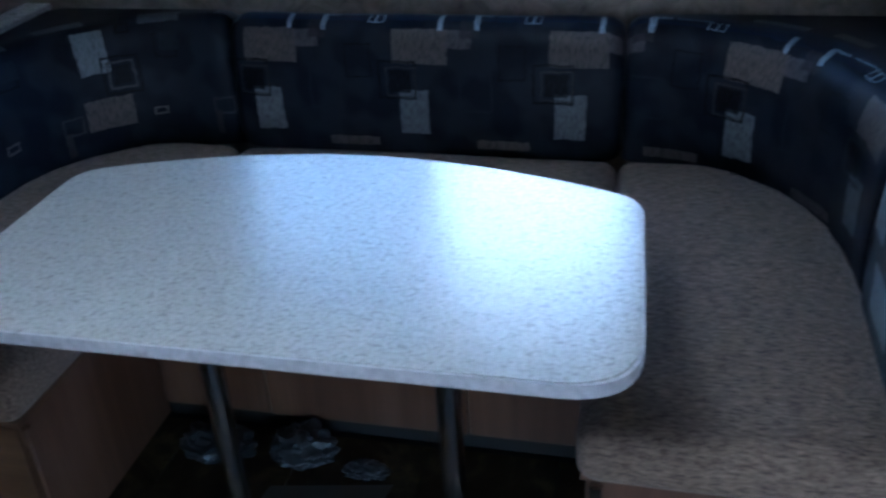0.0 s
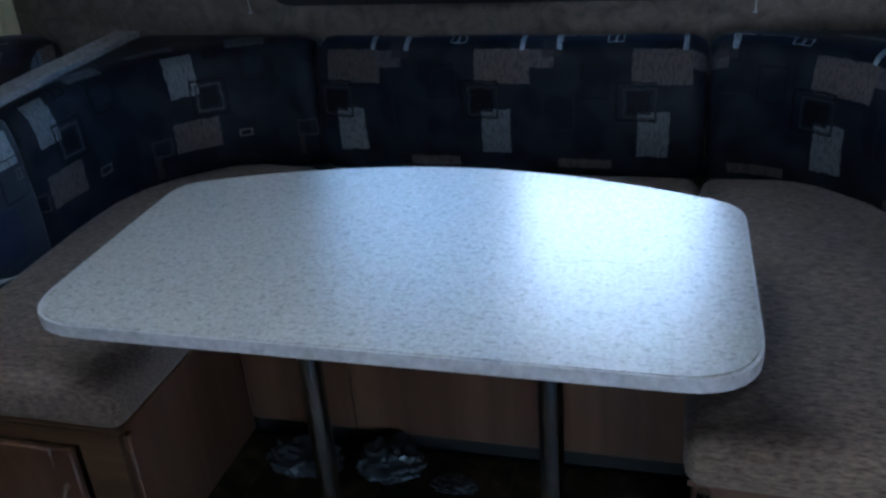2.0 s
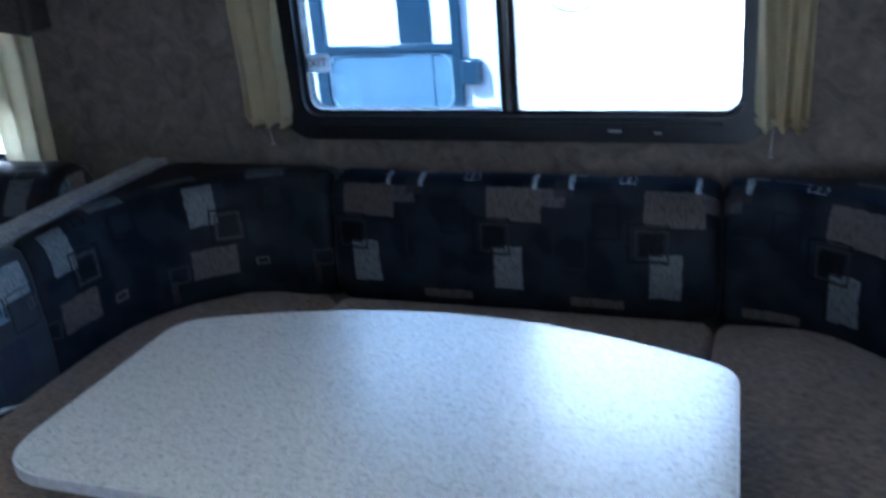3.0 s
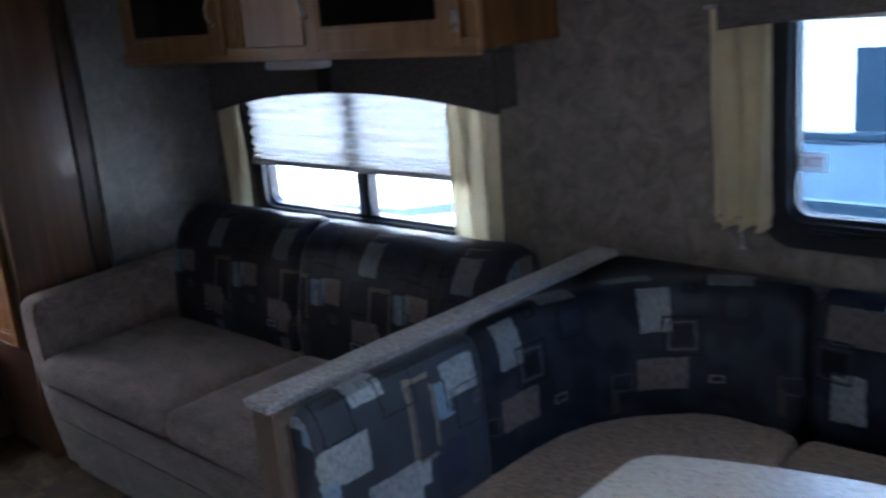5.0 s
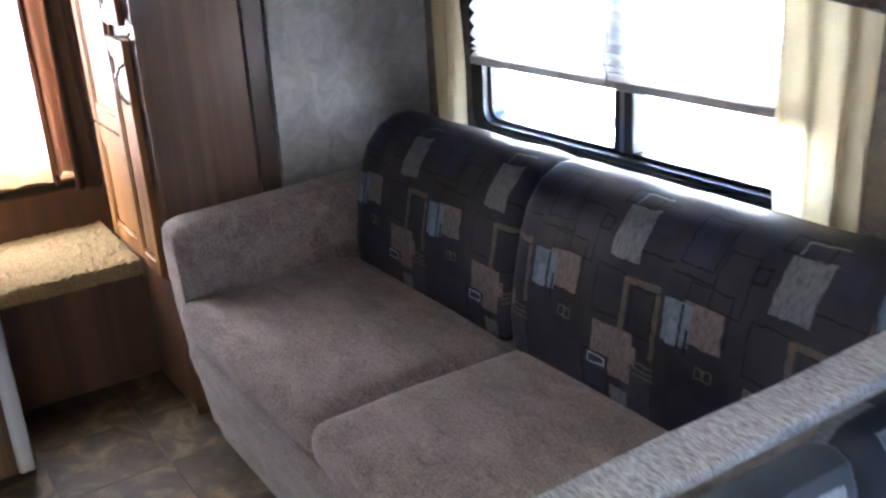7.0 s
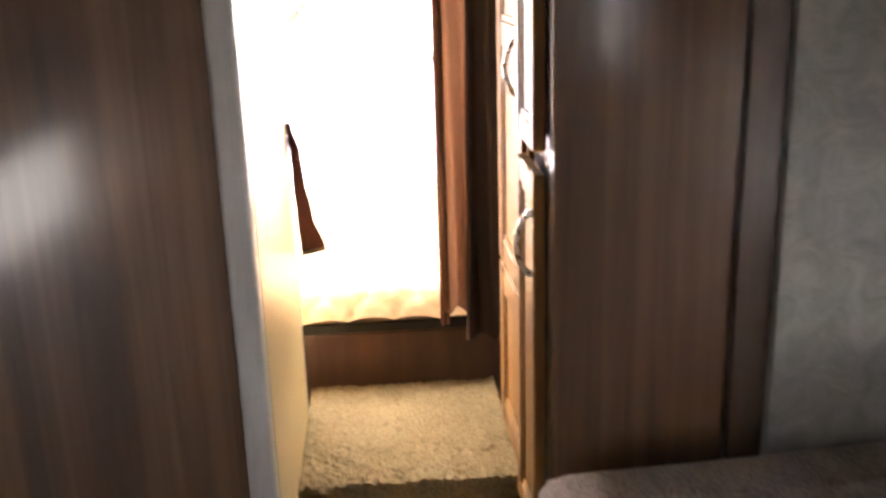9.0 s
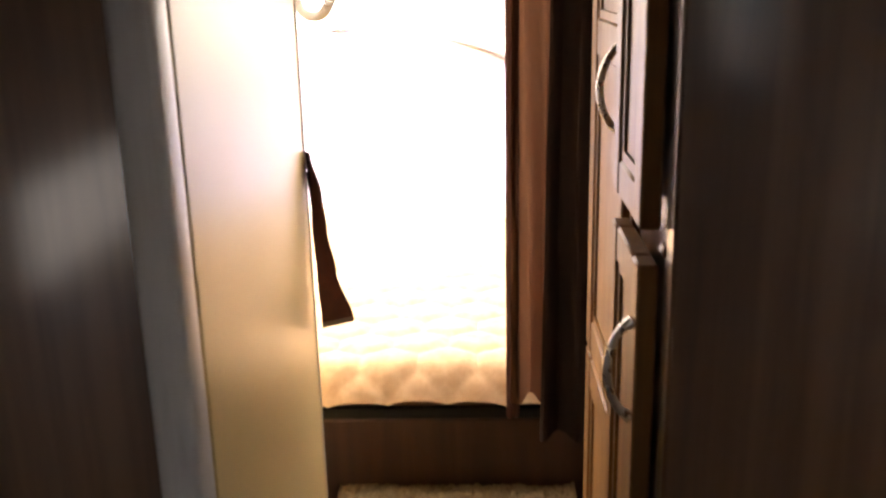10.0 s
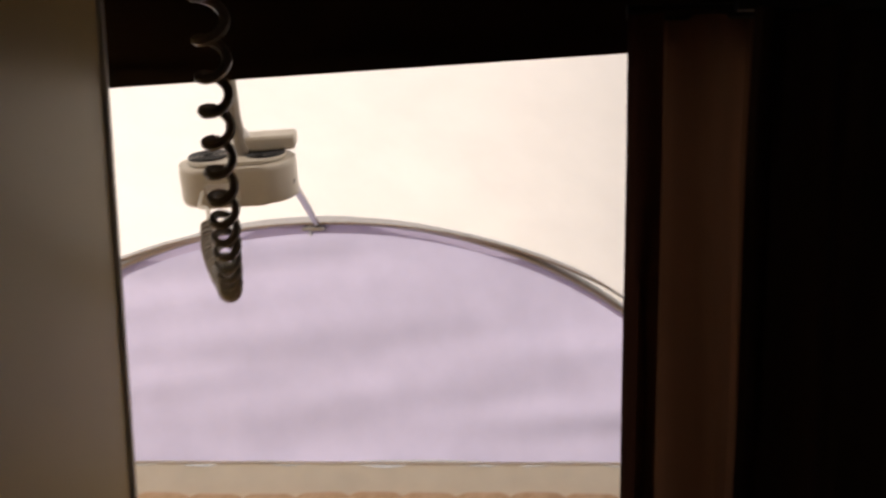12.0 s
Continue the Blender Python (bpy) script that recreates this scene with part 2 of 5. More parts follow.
def plain_mat(name, colour, rough=0.5, metal=0.0, vary=0.15, scale=20.0, bump=0.05, spec=0.5):
    m, nt, b = base_mat(name, rough, metal, spec)
    g = grain(nt, coords(nt), scale, 4)
    d = tuple(c * (1 - vary) for c in colour)
    put(nt, b.inputs["Base Color"], ramp(nt, g, [(0.3, d), (0.7, colour)]))
    put(nt, b.inputs["Roughness"], calc(nt, "ADD", calc(nt, "MULTIPLY", g, 0.12), rough - 0.06))
    relief(nt, b, grain(nt, coords(nt), scale * 8, 2), bump, 0.001)
    return m


def veil_mat(name, colour, share, rough=0.9, fold=0.1, weave=600):
    """Cloth that lets part of the light through."""
    m, nt, b = base_mat(name, rough, spec=0.15)
    g = grain(nt, coords(nt), 9, 3)
    col = ramp(nt, g, [(0.3, tuple(c * (1 - fold) for c in colour)), (0.7, colour)])
    put(nt, b.inputs["Base Color"], col)
    relief(nt, b, grain(nt, coords(nt), weave, 1), 0.2, 0.001)
    t = nt.nodes.new("ShaderNodeBsdfTranslucent")
    put(nt, t.inputs[0], col)
    s = nt.nodes.new("ShaderNodeMixShader")
    s.inputs[0].default_value = share
    nt.links.new(b.outputs[0], s.inputs[1])
    nt.links.new(t.outputs[0], s.inputs[2])
    nt.links.new(s.outputs[0], nt.nodes["Material Output"].inputs[0])
    return m


def glass_mat(name, tint=(1, 1, 1)):
    m, nt, b = base_mat(name, 0.0)
    b.inputs["Transmission Weight"].default_value = 1.0
    b.inputs["IOR"].default_value = 1.45
    b.inputs["Base Color"].default_value = (*tint, 1)
    return m


def patchwork_mat(name, pieces, period, ground, ground2):
    """Printed upholstery: rectangles and outlined squares that repeat; the cloth coordinates are in metres.
    Pieces: (kind, centre u, centre v, width, height, colour)."""
    m, nt, b = base_mat(name, 0.42, spec=0.12)
    t = nt.nodes.new("ShaderNodeTexCoord")
    sep = nt.nodes.new("ShaderNodeSeparateXYZ")
    nt.links.new(t.outputs["UV"], sep.inputs[0])
    wob = grain(nt, t.outputs["UV"], 40, 1)
    du = calc(nt, "MULTIPLY", calc(nt, "SUBTRACT", wob, 0.5), 0.010)
    u = calc(nt, "ADD", calc(nt, "FLOORED_MODULO", sep.outputs[0], period[0]), du)
    v = calc(nt, "ADD", calc(nt, "FLOORED_MODULO", sep.outputs[1], period[1]), du)
    thread = grain(nt, coords(nt, "UV", (500, 90, 1)), 1.0, 2)
    patch = grain(nt, t.outputs["UV"], 9, 1)
    col = mix(nt, ramp(nt, patch, [(0.42, (0, 0, 0)), (0.55, (1, 1, 1))]), ground, ground2)

    def inside(cu, cv, w, h):
        return calc(nt, "MULTIPLY", calc(nt, "COMPARE", u, cu, w / 2), calc(nt, "COMPARE", v, cv, h / 2))
    worn = ramp(nt, grain(nt, coords(nt, "UV", (160, 45, 1)), 1.0, 3, 0.7), [(0.32, (0.38, 0.38, 0.38)), (0.56, (1, 1, 1))])
    for kind, cu, cv, w, h, c in pieces:
        f = inside(cu, cv, w, h)
        if kind in ("outline", "thin"):
            line = 0.012 if kind == "outline" else 0.007
            f = calc(nt, "SUBTRACT", f, inside(cu, cv, w - line, h - line))
        if kind == "speckle":
            f = calc(nt, "MULTIPLY", f, ramp(nt, thread, [(0.3, (0.6, 0.6, 0.6)), (0.55, (1, 1, 1))]))
        col = mix(nt, calc(nt, "MULTIPLY", f, worn), col, c)
    col = mix(nt, calc(nt, "MULTIPLY", thread, 0.35), col, tuple(q * 0.5 for q in ground))
    put(nt, b.inputs["Base Color"], col)
    relief(nt, b, calc(nt, "ADD", thread, calc(nt, "MULTIPLY", grain(nt, coords(nt), 14, 2), 2.0)), 0.25, 0.002)
    return m


PALE, TAN, MAUVE, SAND, INK, SKY = (0.175, 0.19, 0.20), (0.14, 0.12, 0.107), (0.115, 0.10, 0.103), (0.27, 0.22, 0.16), (0.0015, 0.002, 0.003), (0.21, 0.30, 0.38)
PALE_LIT = (0.34, 0.38, 0.40)
DUSK = (0.026, 0.032, 0.060)
NAVY, SLATE, CHALK, UMBER = (0.006, 0.0085, 0.015), (0.016, 0.0195, 0.027), (0.42, 0.50, 0.56), (0.034, 0.032, 0.034)
# bench cloth: v runs up the front of the cushion and over its top
# The first fill, a blue band over the top, paints in sky light.
bench_cloth = patchwork_mat("bench_cloth", [
    ("fill", 0.205, 0.405, 0.41, 0.075, (0.010, 0.019, 0.045)), ("fill", 0.045, 0.035, 0.088, 0.026, TAN), ("fill", 0.385, 0.035, 0.048, 0.026, TAN), ("fill", 0.194, 0.122, 0.080, 0.122, PALE),
    ("speckle", 0.213, 0.298, 0.148, 0.090, TAN), ("speckle", 0.315, 0.318, 0.065, 0.045, MAUVE), ("speckle", 0.345, 0.345, 0.05, 0.05, UMBER),
    ("fill", 0.158, 0.205, 0.060, 0.060, INK), ("outline", 0.150, 0.208, 0.105, 0.104, INK), ("thin", 0.160, 0.203, 0.082, 0.080, (0.050, 0.046, 0.044)),
    ("thin", 0.045, 0.26, 0.07, 0.09, INK), ("outline", 0.36, 0.18, 0.09, 0.11, SLATE),
    ("fill", 0.267, 0.368, 0.013, 0.055, CHALK), ("fill", 0.362, 0.372, 0.015, 0.060, CHALK), ("fill", 0.385, 0.393, 0.034, 0.010, CHALK),
    ("fill", 0.040, 0.395, 0.075, 0.008, SKY), ("thin", 0.095, 0.376, 0.044, 0.028, CHALK), ("fill", 0.095, 0.376, 0.006, 0.028, CHALK),
    ("fill", 0.20, 0.455, 0.11, 0.03, PALE), ("fill", 0.34, 0.475, 0.08, 0.035, TAN)], (0.41, 0.62), NAVY, SLATE)
corner_cloth = patchwork_mat("corner_cloth", [
    ("fill", 0.15, 0.305, 0.078, 0.115, (0.21, 0.23, 0.24)), ("outline", 0.215, 0.235, 0.10, 0.105, INK), ("outline", 0.215, 0.235, 0.072, 0.077, (0.07, 0.068, 0.066)),
    ("fill", 0.215, 0.235, 0.045, 0.05, INK), ("speckle", 0.165, 0.135, 0.13, 0.085, TAN), ("outline", 0.06, 0.12, 0.06, 0.05, (0.05, 0.048, 0.05)),
    ("outline", 0.34, 0.30, 0.06, 0.07, INK), ("fill", 0.35, 0.31, 0.05, 0.05, SLATE), ("outline", 0.30, 0.12, 0.04, 0.025, TAN),
    ("fill", 0.04, 0.07, 0.02, 0.07, (0.05, 0.045, 0.04)), ("fill", 0.33, 0.40, 0.10, 0.07, PALE), ("fill", 0.10, 0.42, 0.11, 0.05, PALE),
    ("outline", 0.24, 0.36, 0.035, 0.035, INK)], (0.417, 0.62), SLATE, NAVY)
# Same fabric as the bench cloth, with brighter light put into paler colours.
end_cloth_lit = patchwork_mat("end_cloth_lit", [
    ("speckle", 0.065, 0.235, 0.125, 0.085, PALE_LIT), ("fill", 0.150, 0.385, 0.088, 0.115, PALE_LIT), ("speckle", 0.252, 0.235, 0.016, 0.20, SAND), ("speckle", 0.285, 0.325, 0.070, 0.014, SAND),
    ("speckle", 0.322, 0.22, 0.014, 0.17, SAND), ("speckle", 0.288, 0.145, 0.080, 0.013, SAND), ("thin", 0.290, 0.235, 0.075, 0.17, INK), ("fill", 0.352, 0.255, 0.052, 0.085, SKY), ("speckle", 0.412, 0.292, 0.105, 0.082, PALE_LIT),
    ("fill", 0.360, 0.265, 0.006, 0.07, INK), ("fill", 0.374, 0.245, 0.006, 0.05, INK), ("thin", 0.225, 0.325, 0.10, 0.09, INK), ("thin", 0.43, 0.22, 0.09, 0.10, INK),
    ("speckle", 0.185, 0.105, 0.150, 0.10, PALE_LIT), ("thin", 0.105, 0.125, 0.042, 0.028, TAN), ("fill", 0.27, 0.115, 0.035, 0.05, PALE_LIT), ("fill", 0.36, 0.10, 0.10, 0.12, DUSK),
    ("thin", 0.462, 0.225, 0.034, 0.028, TAN), ("fill", 0.462, 0.225, 0.006, 0.028, TAN), ("thin", 0.06, 0.33, 0.08, 0.10, INK), ("fill", 0.02, 0.18, 0.035, 0.05, SKY)], (0.60, 0.62), (0.036, 0.043, 0.053), (0.043, 0.050, 0.064))
PINK = (0.225, 0.185, 0.165)
UMBER, COCOA = (0.021, 0.022, 0.029), (0.030, 0.030, 0.036)
STRAW = (0.140, 0.118, 0.088)
sofa_cloth = patchwork_mat("sofa_cloth", [
    ("fill", 0.02, 0.40, 0.10, 0.10, DUSK), ("fill", 0.335, 0.42, 0.06, 0.06, DUSK), ("speckle", 0.335, 0.06, 0.08, 0.10, (0.06, 0.058, 0.075)), ("fill", 0.12, 0.06, 0.11, 0.09, (0.030, 0.029, 0.040)),
    ("thin", 0.135, 0.345, 0.075, 0.12, INK), ("thin", 0.052, 0.405, 0.080, 0.11, INK), ("thin", 0.235, 0.245, 0.085, 0.10, INK), ("thin", 0.10, 0.275, 0.10, 0.10, INK), ("fill", 0.335, 0.345, 0.095, 0.005, INK), ("fill", 0.05, 0.33, 0.10, 0.005, INK),
    ("fill", 0.26, 0.375, 0.082, 0.118, PALE), ("outline", 0.183, 0.375, 0.036, 0.036, INK),
    ("outline", 0.238, 0.452, 0.092, 0.045, INK), ("fill", 0.262, 0.466, 0.072, 0.004, PALE), ("fill", 0.228, 0.450, 0.004, 0.032, PALE),
    ("speckle", 0.260, 0.122, 0.112, 0.108, PINK), ("speckle", 0.095, 0.246, 0.090, 0.080, PINK), ("fill", 0.035, 0.236, 0.068, 0.084, (0.17, 0.225, 0.285)), ("fill", 0.027, 0.214, 0.024, 0.05, (0.23, 0.29, 0.34)), ("fill", 0.045, 0.232, 0.006, 0.085, INK), ("fill", 0.063, 0.205, 0.006, 0.05, INK),
    ("speckle", 0.283, 0.220, 0.015, 0.135, STRAW), ("speckle", 0.326, 0.283, 0.090, 0.014, STRAW), ("speckle", 0.368, 0.205, 0.013, 0.135, STRAW), ("thin", 0.330, 0.225, 0.062, 0.10, INK),
    ("thin", 0.112, 0.158, 0.040, 0.024, STRAW), ("fill", 0.112, 0.158, 0.007, 0.024, STRAW), ("fill", 0.314, 0.132, 0.030, 0.036, PINK), ("fill", 0.346, 0.122, 0.058, 0.005, STRAW), ("fill", 0.350, 0.110, 0.058, 0.005, STRAW), ("fill", 0.354, 0.098, 0.055, 0.005, STRAW),
    ("fill", 0.218, 0.060, 0.070, 0.082, (0.020, 0.024, 0.042)), ("outline", 0.218, 0.060, 0.076, 0.088, INK), ("thin", 0.222, 0.088, 0.050, 0.022, CHALK),
    ("fill", 0.287, 0.022, 0.048, 0.052, PALE)], (0.385, 0.60), UMBER, COCOA)

seat_cloth = cloth_mat("seat_cloth", (0.085, 0.060, 0.044), (0.35, 0.262, 0.195), (50, 170, 170), strength=0.7)
sofa_plush = plush_mat("sofa_plush", (0.100, 0.077, 0.066), (0.255, 0.208, 0.182))
cap_cloth = cloth_mat("cap_cloth", (0.11, 0.107, 0.107), (0.55, 0.54, 0.535), (70, 300, 200), strength=0.8)
dark_wood = wood_mat("dark_wood", (0.046, 0.019, 0.0075), (0.118, 0.055, 0.024), (0.195, 0.102, 0.050), 0.40, "z", plank=9.0, coat=0.8)
bench_wood = wood_mat("bench_wood", (0.060, 0.026, 0.014), (0.125, 0.060, 0.033), (0.17, 0.088, 0.050), 0.4, "z", plank=4.0)
bench_frame = wood_mat("bench_frame", (0.075, 0.036, 0.018), (0.14, 0.074, 0.038), (0.19, 0.105, 0.055), 0.4, "x")
oak = wood_mat("oak", (0.20, 0.098, 0.036), (0.34, 0.19, 0.082), (0.44, 0.27, 0.125), 0.32, "z", coat=0.15)
wardrobe_wood = wood_mat("wardrobe_wood", (0.110, 0.047, 0.013), (0.205, 0.098, 0.028), (0.287, 0.149, 0.048), 0.46, "z")
wardrobe_wood.node_tree.nodes["Principled BSDF"].inputs["Specular IOR Level"].default_value = 0.26
oak_rail = wood_mat("oak_rail", (0.22, 0.115, 0.045), (0.38, 0.225, 0.10), (0.48, 0.30, 0.15), 0.34, "x")
divider_wood = wood_mat("divider_wood", (0.12, 0.080, 0.062), (0.19, 0.135, 0.108), (0.25, 0.18, 0.145), 0.4, "z")
step_wood = wood_mat("step_wood", (0.032, 0.011, 0.005), (0.068, 0.026, 0.012), (0.098, 0.041, 0.021), 0.4, "z", plank=7.0)
brown_trim = wood_mat("brown_trim", (0.030, 0.017, 0.011), (0.065, 0.038, 0.024), (0.10, 0.06, 0.04), 0.34, "z")
tinted_glass = glass_mat("tinted_glass", (0.20, 0.25, 0.30))
chrome = plain_mat("chrome", (0.48, 0.49, 0.52), 0.08, 1.0, 0.05, 60)
steel = plain_mat("steel", (0.5, 0.5, 0.52), 0.3, 1.0, 0.1, 60)
nickel = plain_mat("nickel", (0.55, 0.52, 0.47), 0.28, 1.0, 0.1, 60)
black_plastic = plain_mat("black_plastic", (0.016, 0.017, 0.020), 0.35, 0, 0.2, 30)
dark_glass = plain_mat("dark_glass", (0.006, 0.006, 0.007), 0.12, 0, 0.1, 5, 0.0)
cord_grey = plain_mat("cord_grey", (0.27, 0.235, 0.195), 0.35, 0, 0.15, 40)
ivory = plain_mat("ivory_plastic", (0.60, 0.56, 0.48), 0.42, 0, 0.12, 15)
white_paint = plain_mat("white_paint", (0.74, 0.73, 0.71), 0.4, 0, 0.06, 8)
trim_grey = wood_mat("grey_trim", (0.32, 0.31, 0.305), (0.49, 0.48, 0.47), (0.58, 0.57, 0.555), 0.4, "z")
cream_panel = plain_mat("cream_panel", (0.51, 0.395, 0.185), 0.34, 0, 0.06, 5, 0.03, 0.32)
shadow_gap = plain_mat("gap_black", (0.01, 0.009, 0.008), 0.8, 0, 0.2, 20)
curtain_cream = veil_mat("curtain_cream", (0.78, 0.68, 0.44), 0.42)
curtain_brown = veil_mat("curtain_brown", (0.20, 0.098, 0.055), 0.16)
# Darker copy of the brown curtain: shade of the backlit fold in its colour.
curtain_fold_shade = veil_mat("curtain_fold_shade", (0.095, 0.042, 0.028), 0.12)
# Near-black copy of the curtain cloth, with shade put into its colour.
curtain_shaded = veil_mat("curtain_shaded", (0.042, 0.025, 0.017), 0.05)
blind_cloth = veil_mat("blind_cloth", (0.66, 0.66, 0.65), 0.40, fold=0.04)
canvas = veil_mat("tent_canvas", (0.76, 0.71, 0.63), 0.58, fold=0.05, weave=300)
canvas_panel = veil_mat("tent_panel", (0.55, 0.50, 0.62), 0.50, fold=0.10, weave=300)
canvas_skirt = veil_mat("tent_skirt", (0.80, 0.70, 0.55), 0.58, fold=0.10, weave=300)
vent_lid = veil_mat("vent_lid", (0.90, 0.87, 0.80), 0.85)
window_glass = glass_mat("window_glass", (0.97, 0.99, 1.0))
blue_glass = plain_mat("blue_glass", (0.105, 0.16, 0.21), 0.12, 0, 0.25, 3, 0.0)
blue_frame = plain_mat("blue_frame", (0.016, 0.034, 0.054), 0.35, 0, 0.15, 12)
bead_blue = plain_mat("bead_blue", (0.26, 0.34, 0.42), 0.3, 0, 0.1, 8)
rv_skin = plain_mat("rv_skin", (0.78, 0.78, 0.77), 0.35, 0, 0.05, 2, 0.02)
sticker_film = veil_mat("sticker_film", (0.78, 0.82, 0.86), 0.6, fold=0.03)
clear_wrap = plain_mat("clear_wrap", (0.045, 0.045, 0.048), 0.32, 0, 0.3, 12, 0.3, 0.3)
card = plain_mat("card", (0.20, 0.17, 0.14), 0.8, 0, 0.2, 14)
paper = plain_mat("paper", (0.75, 0.78, 0.82), 0.7, 0, 0.05, 20)
ink = plain_mat("print_ink", (0.30, 0.05, 0.05), 0.6, 0, 0.1, 20)


def laminate():
    m, nt, b = base_mat("table_laminate", 0.36, spec=1.0)
    v = coords(nt)
    a, c = grain(nt, v, 130, 3, 0.7), grain(nt, coords(nt, "Object", (0.75, 1.3, 1)), 84, 2, 0.5)
    d = grain(nt, coords(nt, "Object", (0.7, 1.4, 1)), 140, 2, 0.5)
    cloud = grain(nt, v, 22, 3)
    col = ramp(nt, a, [(0.34, (0.395, 0.378, 0.338)), (0.5, (0.525, 0.508, 0.468)), (0.66, (0.62, 0.602, 0.565))])
    col = mix(nt, ramp(nt, c, [(0.585, (0, 0, 0)), (0.66, (0.55, 0.55, 0.55))]), col, (0.18, 0.155, 0.125))
    col = mix(nt, ramp(nt, d, [(0.62, (0, 0, 0)), (0.70, (0.55, 0.55, 0.55))]), col, (0.13, 0.112, 0.092))
    col = mix(nt, calc(nt, "MULTIPLY", cloud, 0.25), col, (0.42, 0.39, 0.34))
    put(nt, b.inputs["Base Color"], col)
    put(nt, b.inputs["Roughness"], calc(nt, "ADD", calc(nt, "MULTIPLY", a, 0.10), 0.29))
    b.inputs["Coat Weight"].default_value, b.inputs["Coat Roughness"].default_value = 0.4, 0.30
    relief(nt, b, grain(nt, v, 260, 2), 0.12, 0.001)
    return m


def wallpaper(name, dark, light, rough):
    m, nt, b = base_mat(name, rough, spec=0.3)
    v = coords(nt)
    a, c = grain(nt, v, 15, 6, 0.72, 0.9), grain(nt, v, 3.2, 3)
    col = ramp(nt, a, [(0.30, dark), (0.70, light)])
    col = mix(nt, calc(nt, "MULTIPLY", c, 0.35), col, dark)
    put(nt, b.inputs["Base Color"], col)
    relief(nt, b, grain(nt, v, 180, 3), 0.25, 0.0015)
    return m


def vinyl():
    m, nt, b = base_mat("floor_vinyl", 0.5, spec=0.18)
    t = nt.nodes.new("ShaderNodeObjectInfo")
    v = coords(nt, "Generated", (1, 1, 1))
    seed = nt.nodes.new("ShaderNodeVectorMath")
    seed.operation = "ADD"
    put(nt, seed.inputs[0], v)
    shift = nt.nodes.new("ShaderNodeCombineXYZ")
    for s in shift.inputs:
        put(nt, s, calc(nt, "MULTIPLY", t.outputs["Random"], 37.0))
    nt.links.new(shift.outputs[0], seed.inputs[1])
    a = grain(nt, seed.outputs[0], 2.3, 5, 0.6, 0.8)
    c = grain(nt, seed.outputs[0], 9.0, 5, 0.65, 1.2)
    col = ramp(nt, a, [(0.30, (0.016, 0.010, 0.004)), (0.5, (0.042, 0.029, 0.013)), (0.70, (0.12, 0.088, 0.043))])
    col = mix(nt, ramp(nt, c, [(0.5, (0, 0, 0)), (0.66, (0.7, 0.7, 0.7))]), col, (0.045, 0.03, 0.018))
    put(nt, b.inputs["Base Color"], col)
    put(nt, b.inputs["Roughness"], calc(nt, "ADD", calc(nt, "MULTIPLY", c, 0.25), 0.42))
    relief(nt, b, c, 0.3, 0.002)
    return m


def carpet(name, dark, light):
    m, nt, b = base_mat(name, 1.0, spec=0.05)
    v = coords(nt)
    a, c = grain(nt, v, 170, 3, 0.7), grain(nt, v, 22, 3)
    col = ramp(nt, a, [(0.3, dark), (0.7, light)])
    col = mix(nt, calc(nt, "MULTIPLY", c, 0.4), col, dark)
    put(nt, b.inputs["Base Color"], col)
    relief(nt, b, a, 0.9, 0.006)
    return m


def asphalt():
    m, nt, b = base_mat("gravel", 0.9)
    v = coords(nt)
    a, c = grain(nt, v, 30, 5, 0.7), grain(nt, v, 0.7, 3)
    col = ramp(nt, a, [(0.3, (0.17, 0.16, 0.145)), (0.7, (0.36, 0.34, 0.31))])
    col = mix(nt, calc(nt, "MULTIPLY", c, 0.4), col, (0.15, 0.14, 0.13))
    put(nt, b.inputs["Base Color"], col)
    relief(nt, b, a, 0.6, 0.01)
    return m


table_top = laminate()
wall_paper = wallpaper("wall_paper", (0.112, 0.095, 0.080), (0.325, 0.280, 0.236), 0.7)
end_paper = wallpaper("end_paper", (0.16, 0.155, 0.14), (0.31, 0.295, 0.27), 0.40)
valance_cloth = cloth_mat("valance_cloth", (0.055, 0.048, 0.043), (0.14, 0.125, 0.11), (90, 140, 140))
floor_vinyl = vinyl()
gold_carpet = carpet("gold_carpet", (0.125, 0.088, 0.043), (0.30, 0.235, 0.138))
quilt_cloth = cloth_mat("quilt_cloth", (0.49, 0.325, 0.185), (0.62, 0.445, 0.28), (30, 30, 30), rough=0.85, strength=0.2, fine=300)
gravel = asphalt()
ceiling_white = plain_mat("ceiling_white", (0.50, 0.485, 0.455), 0.6, 0, 0.05, 6)


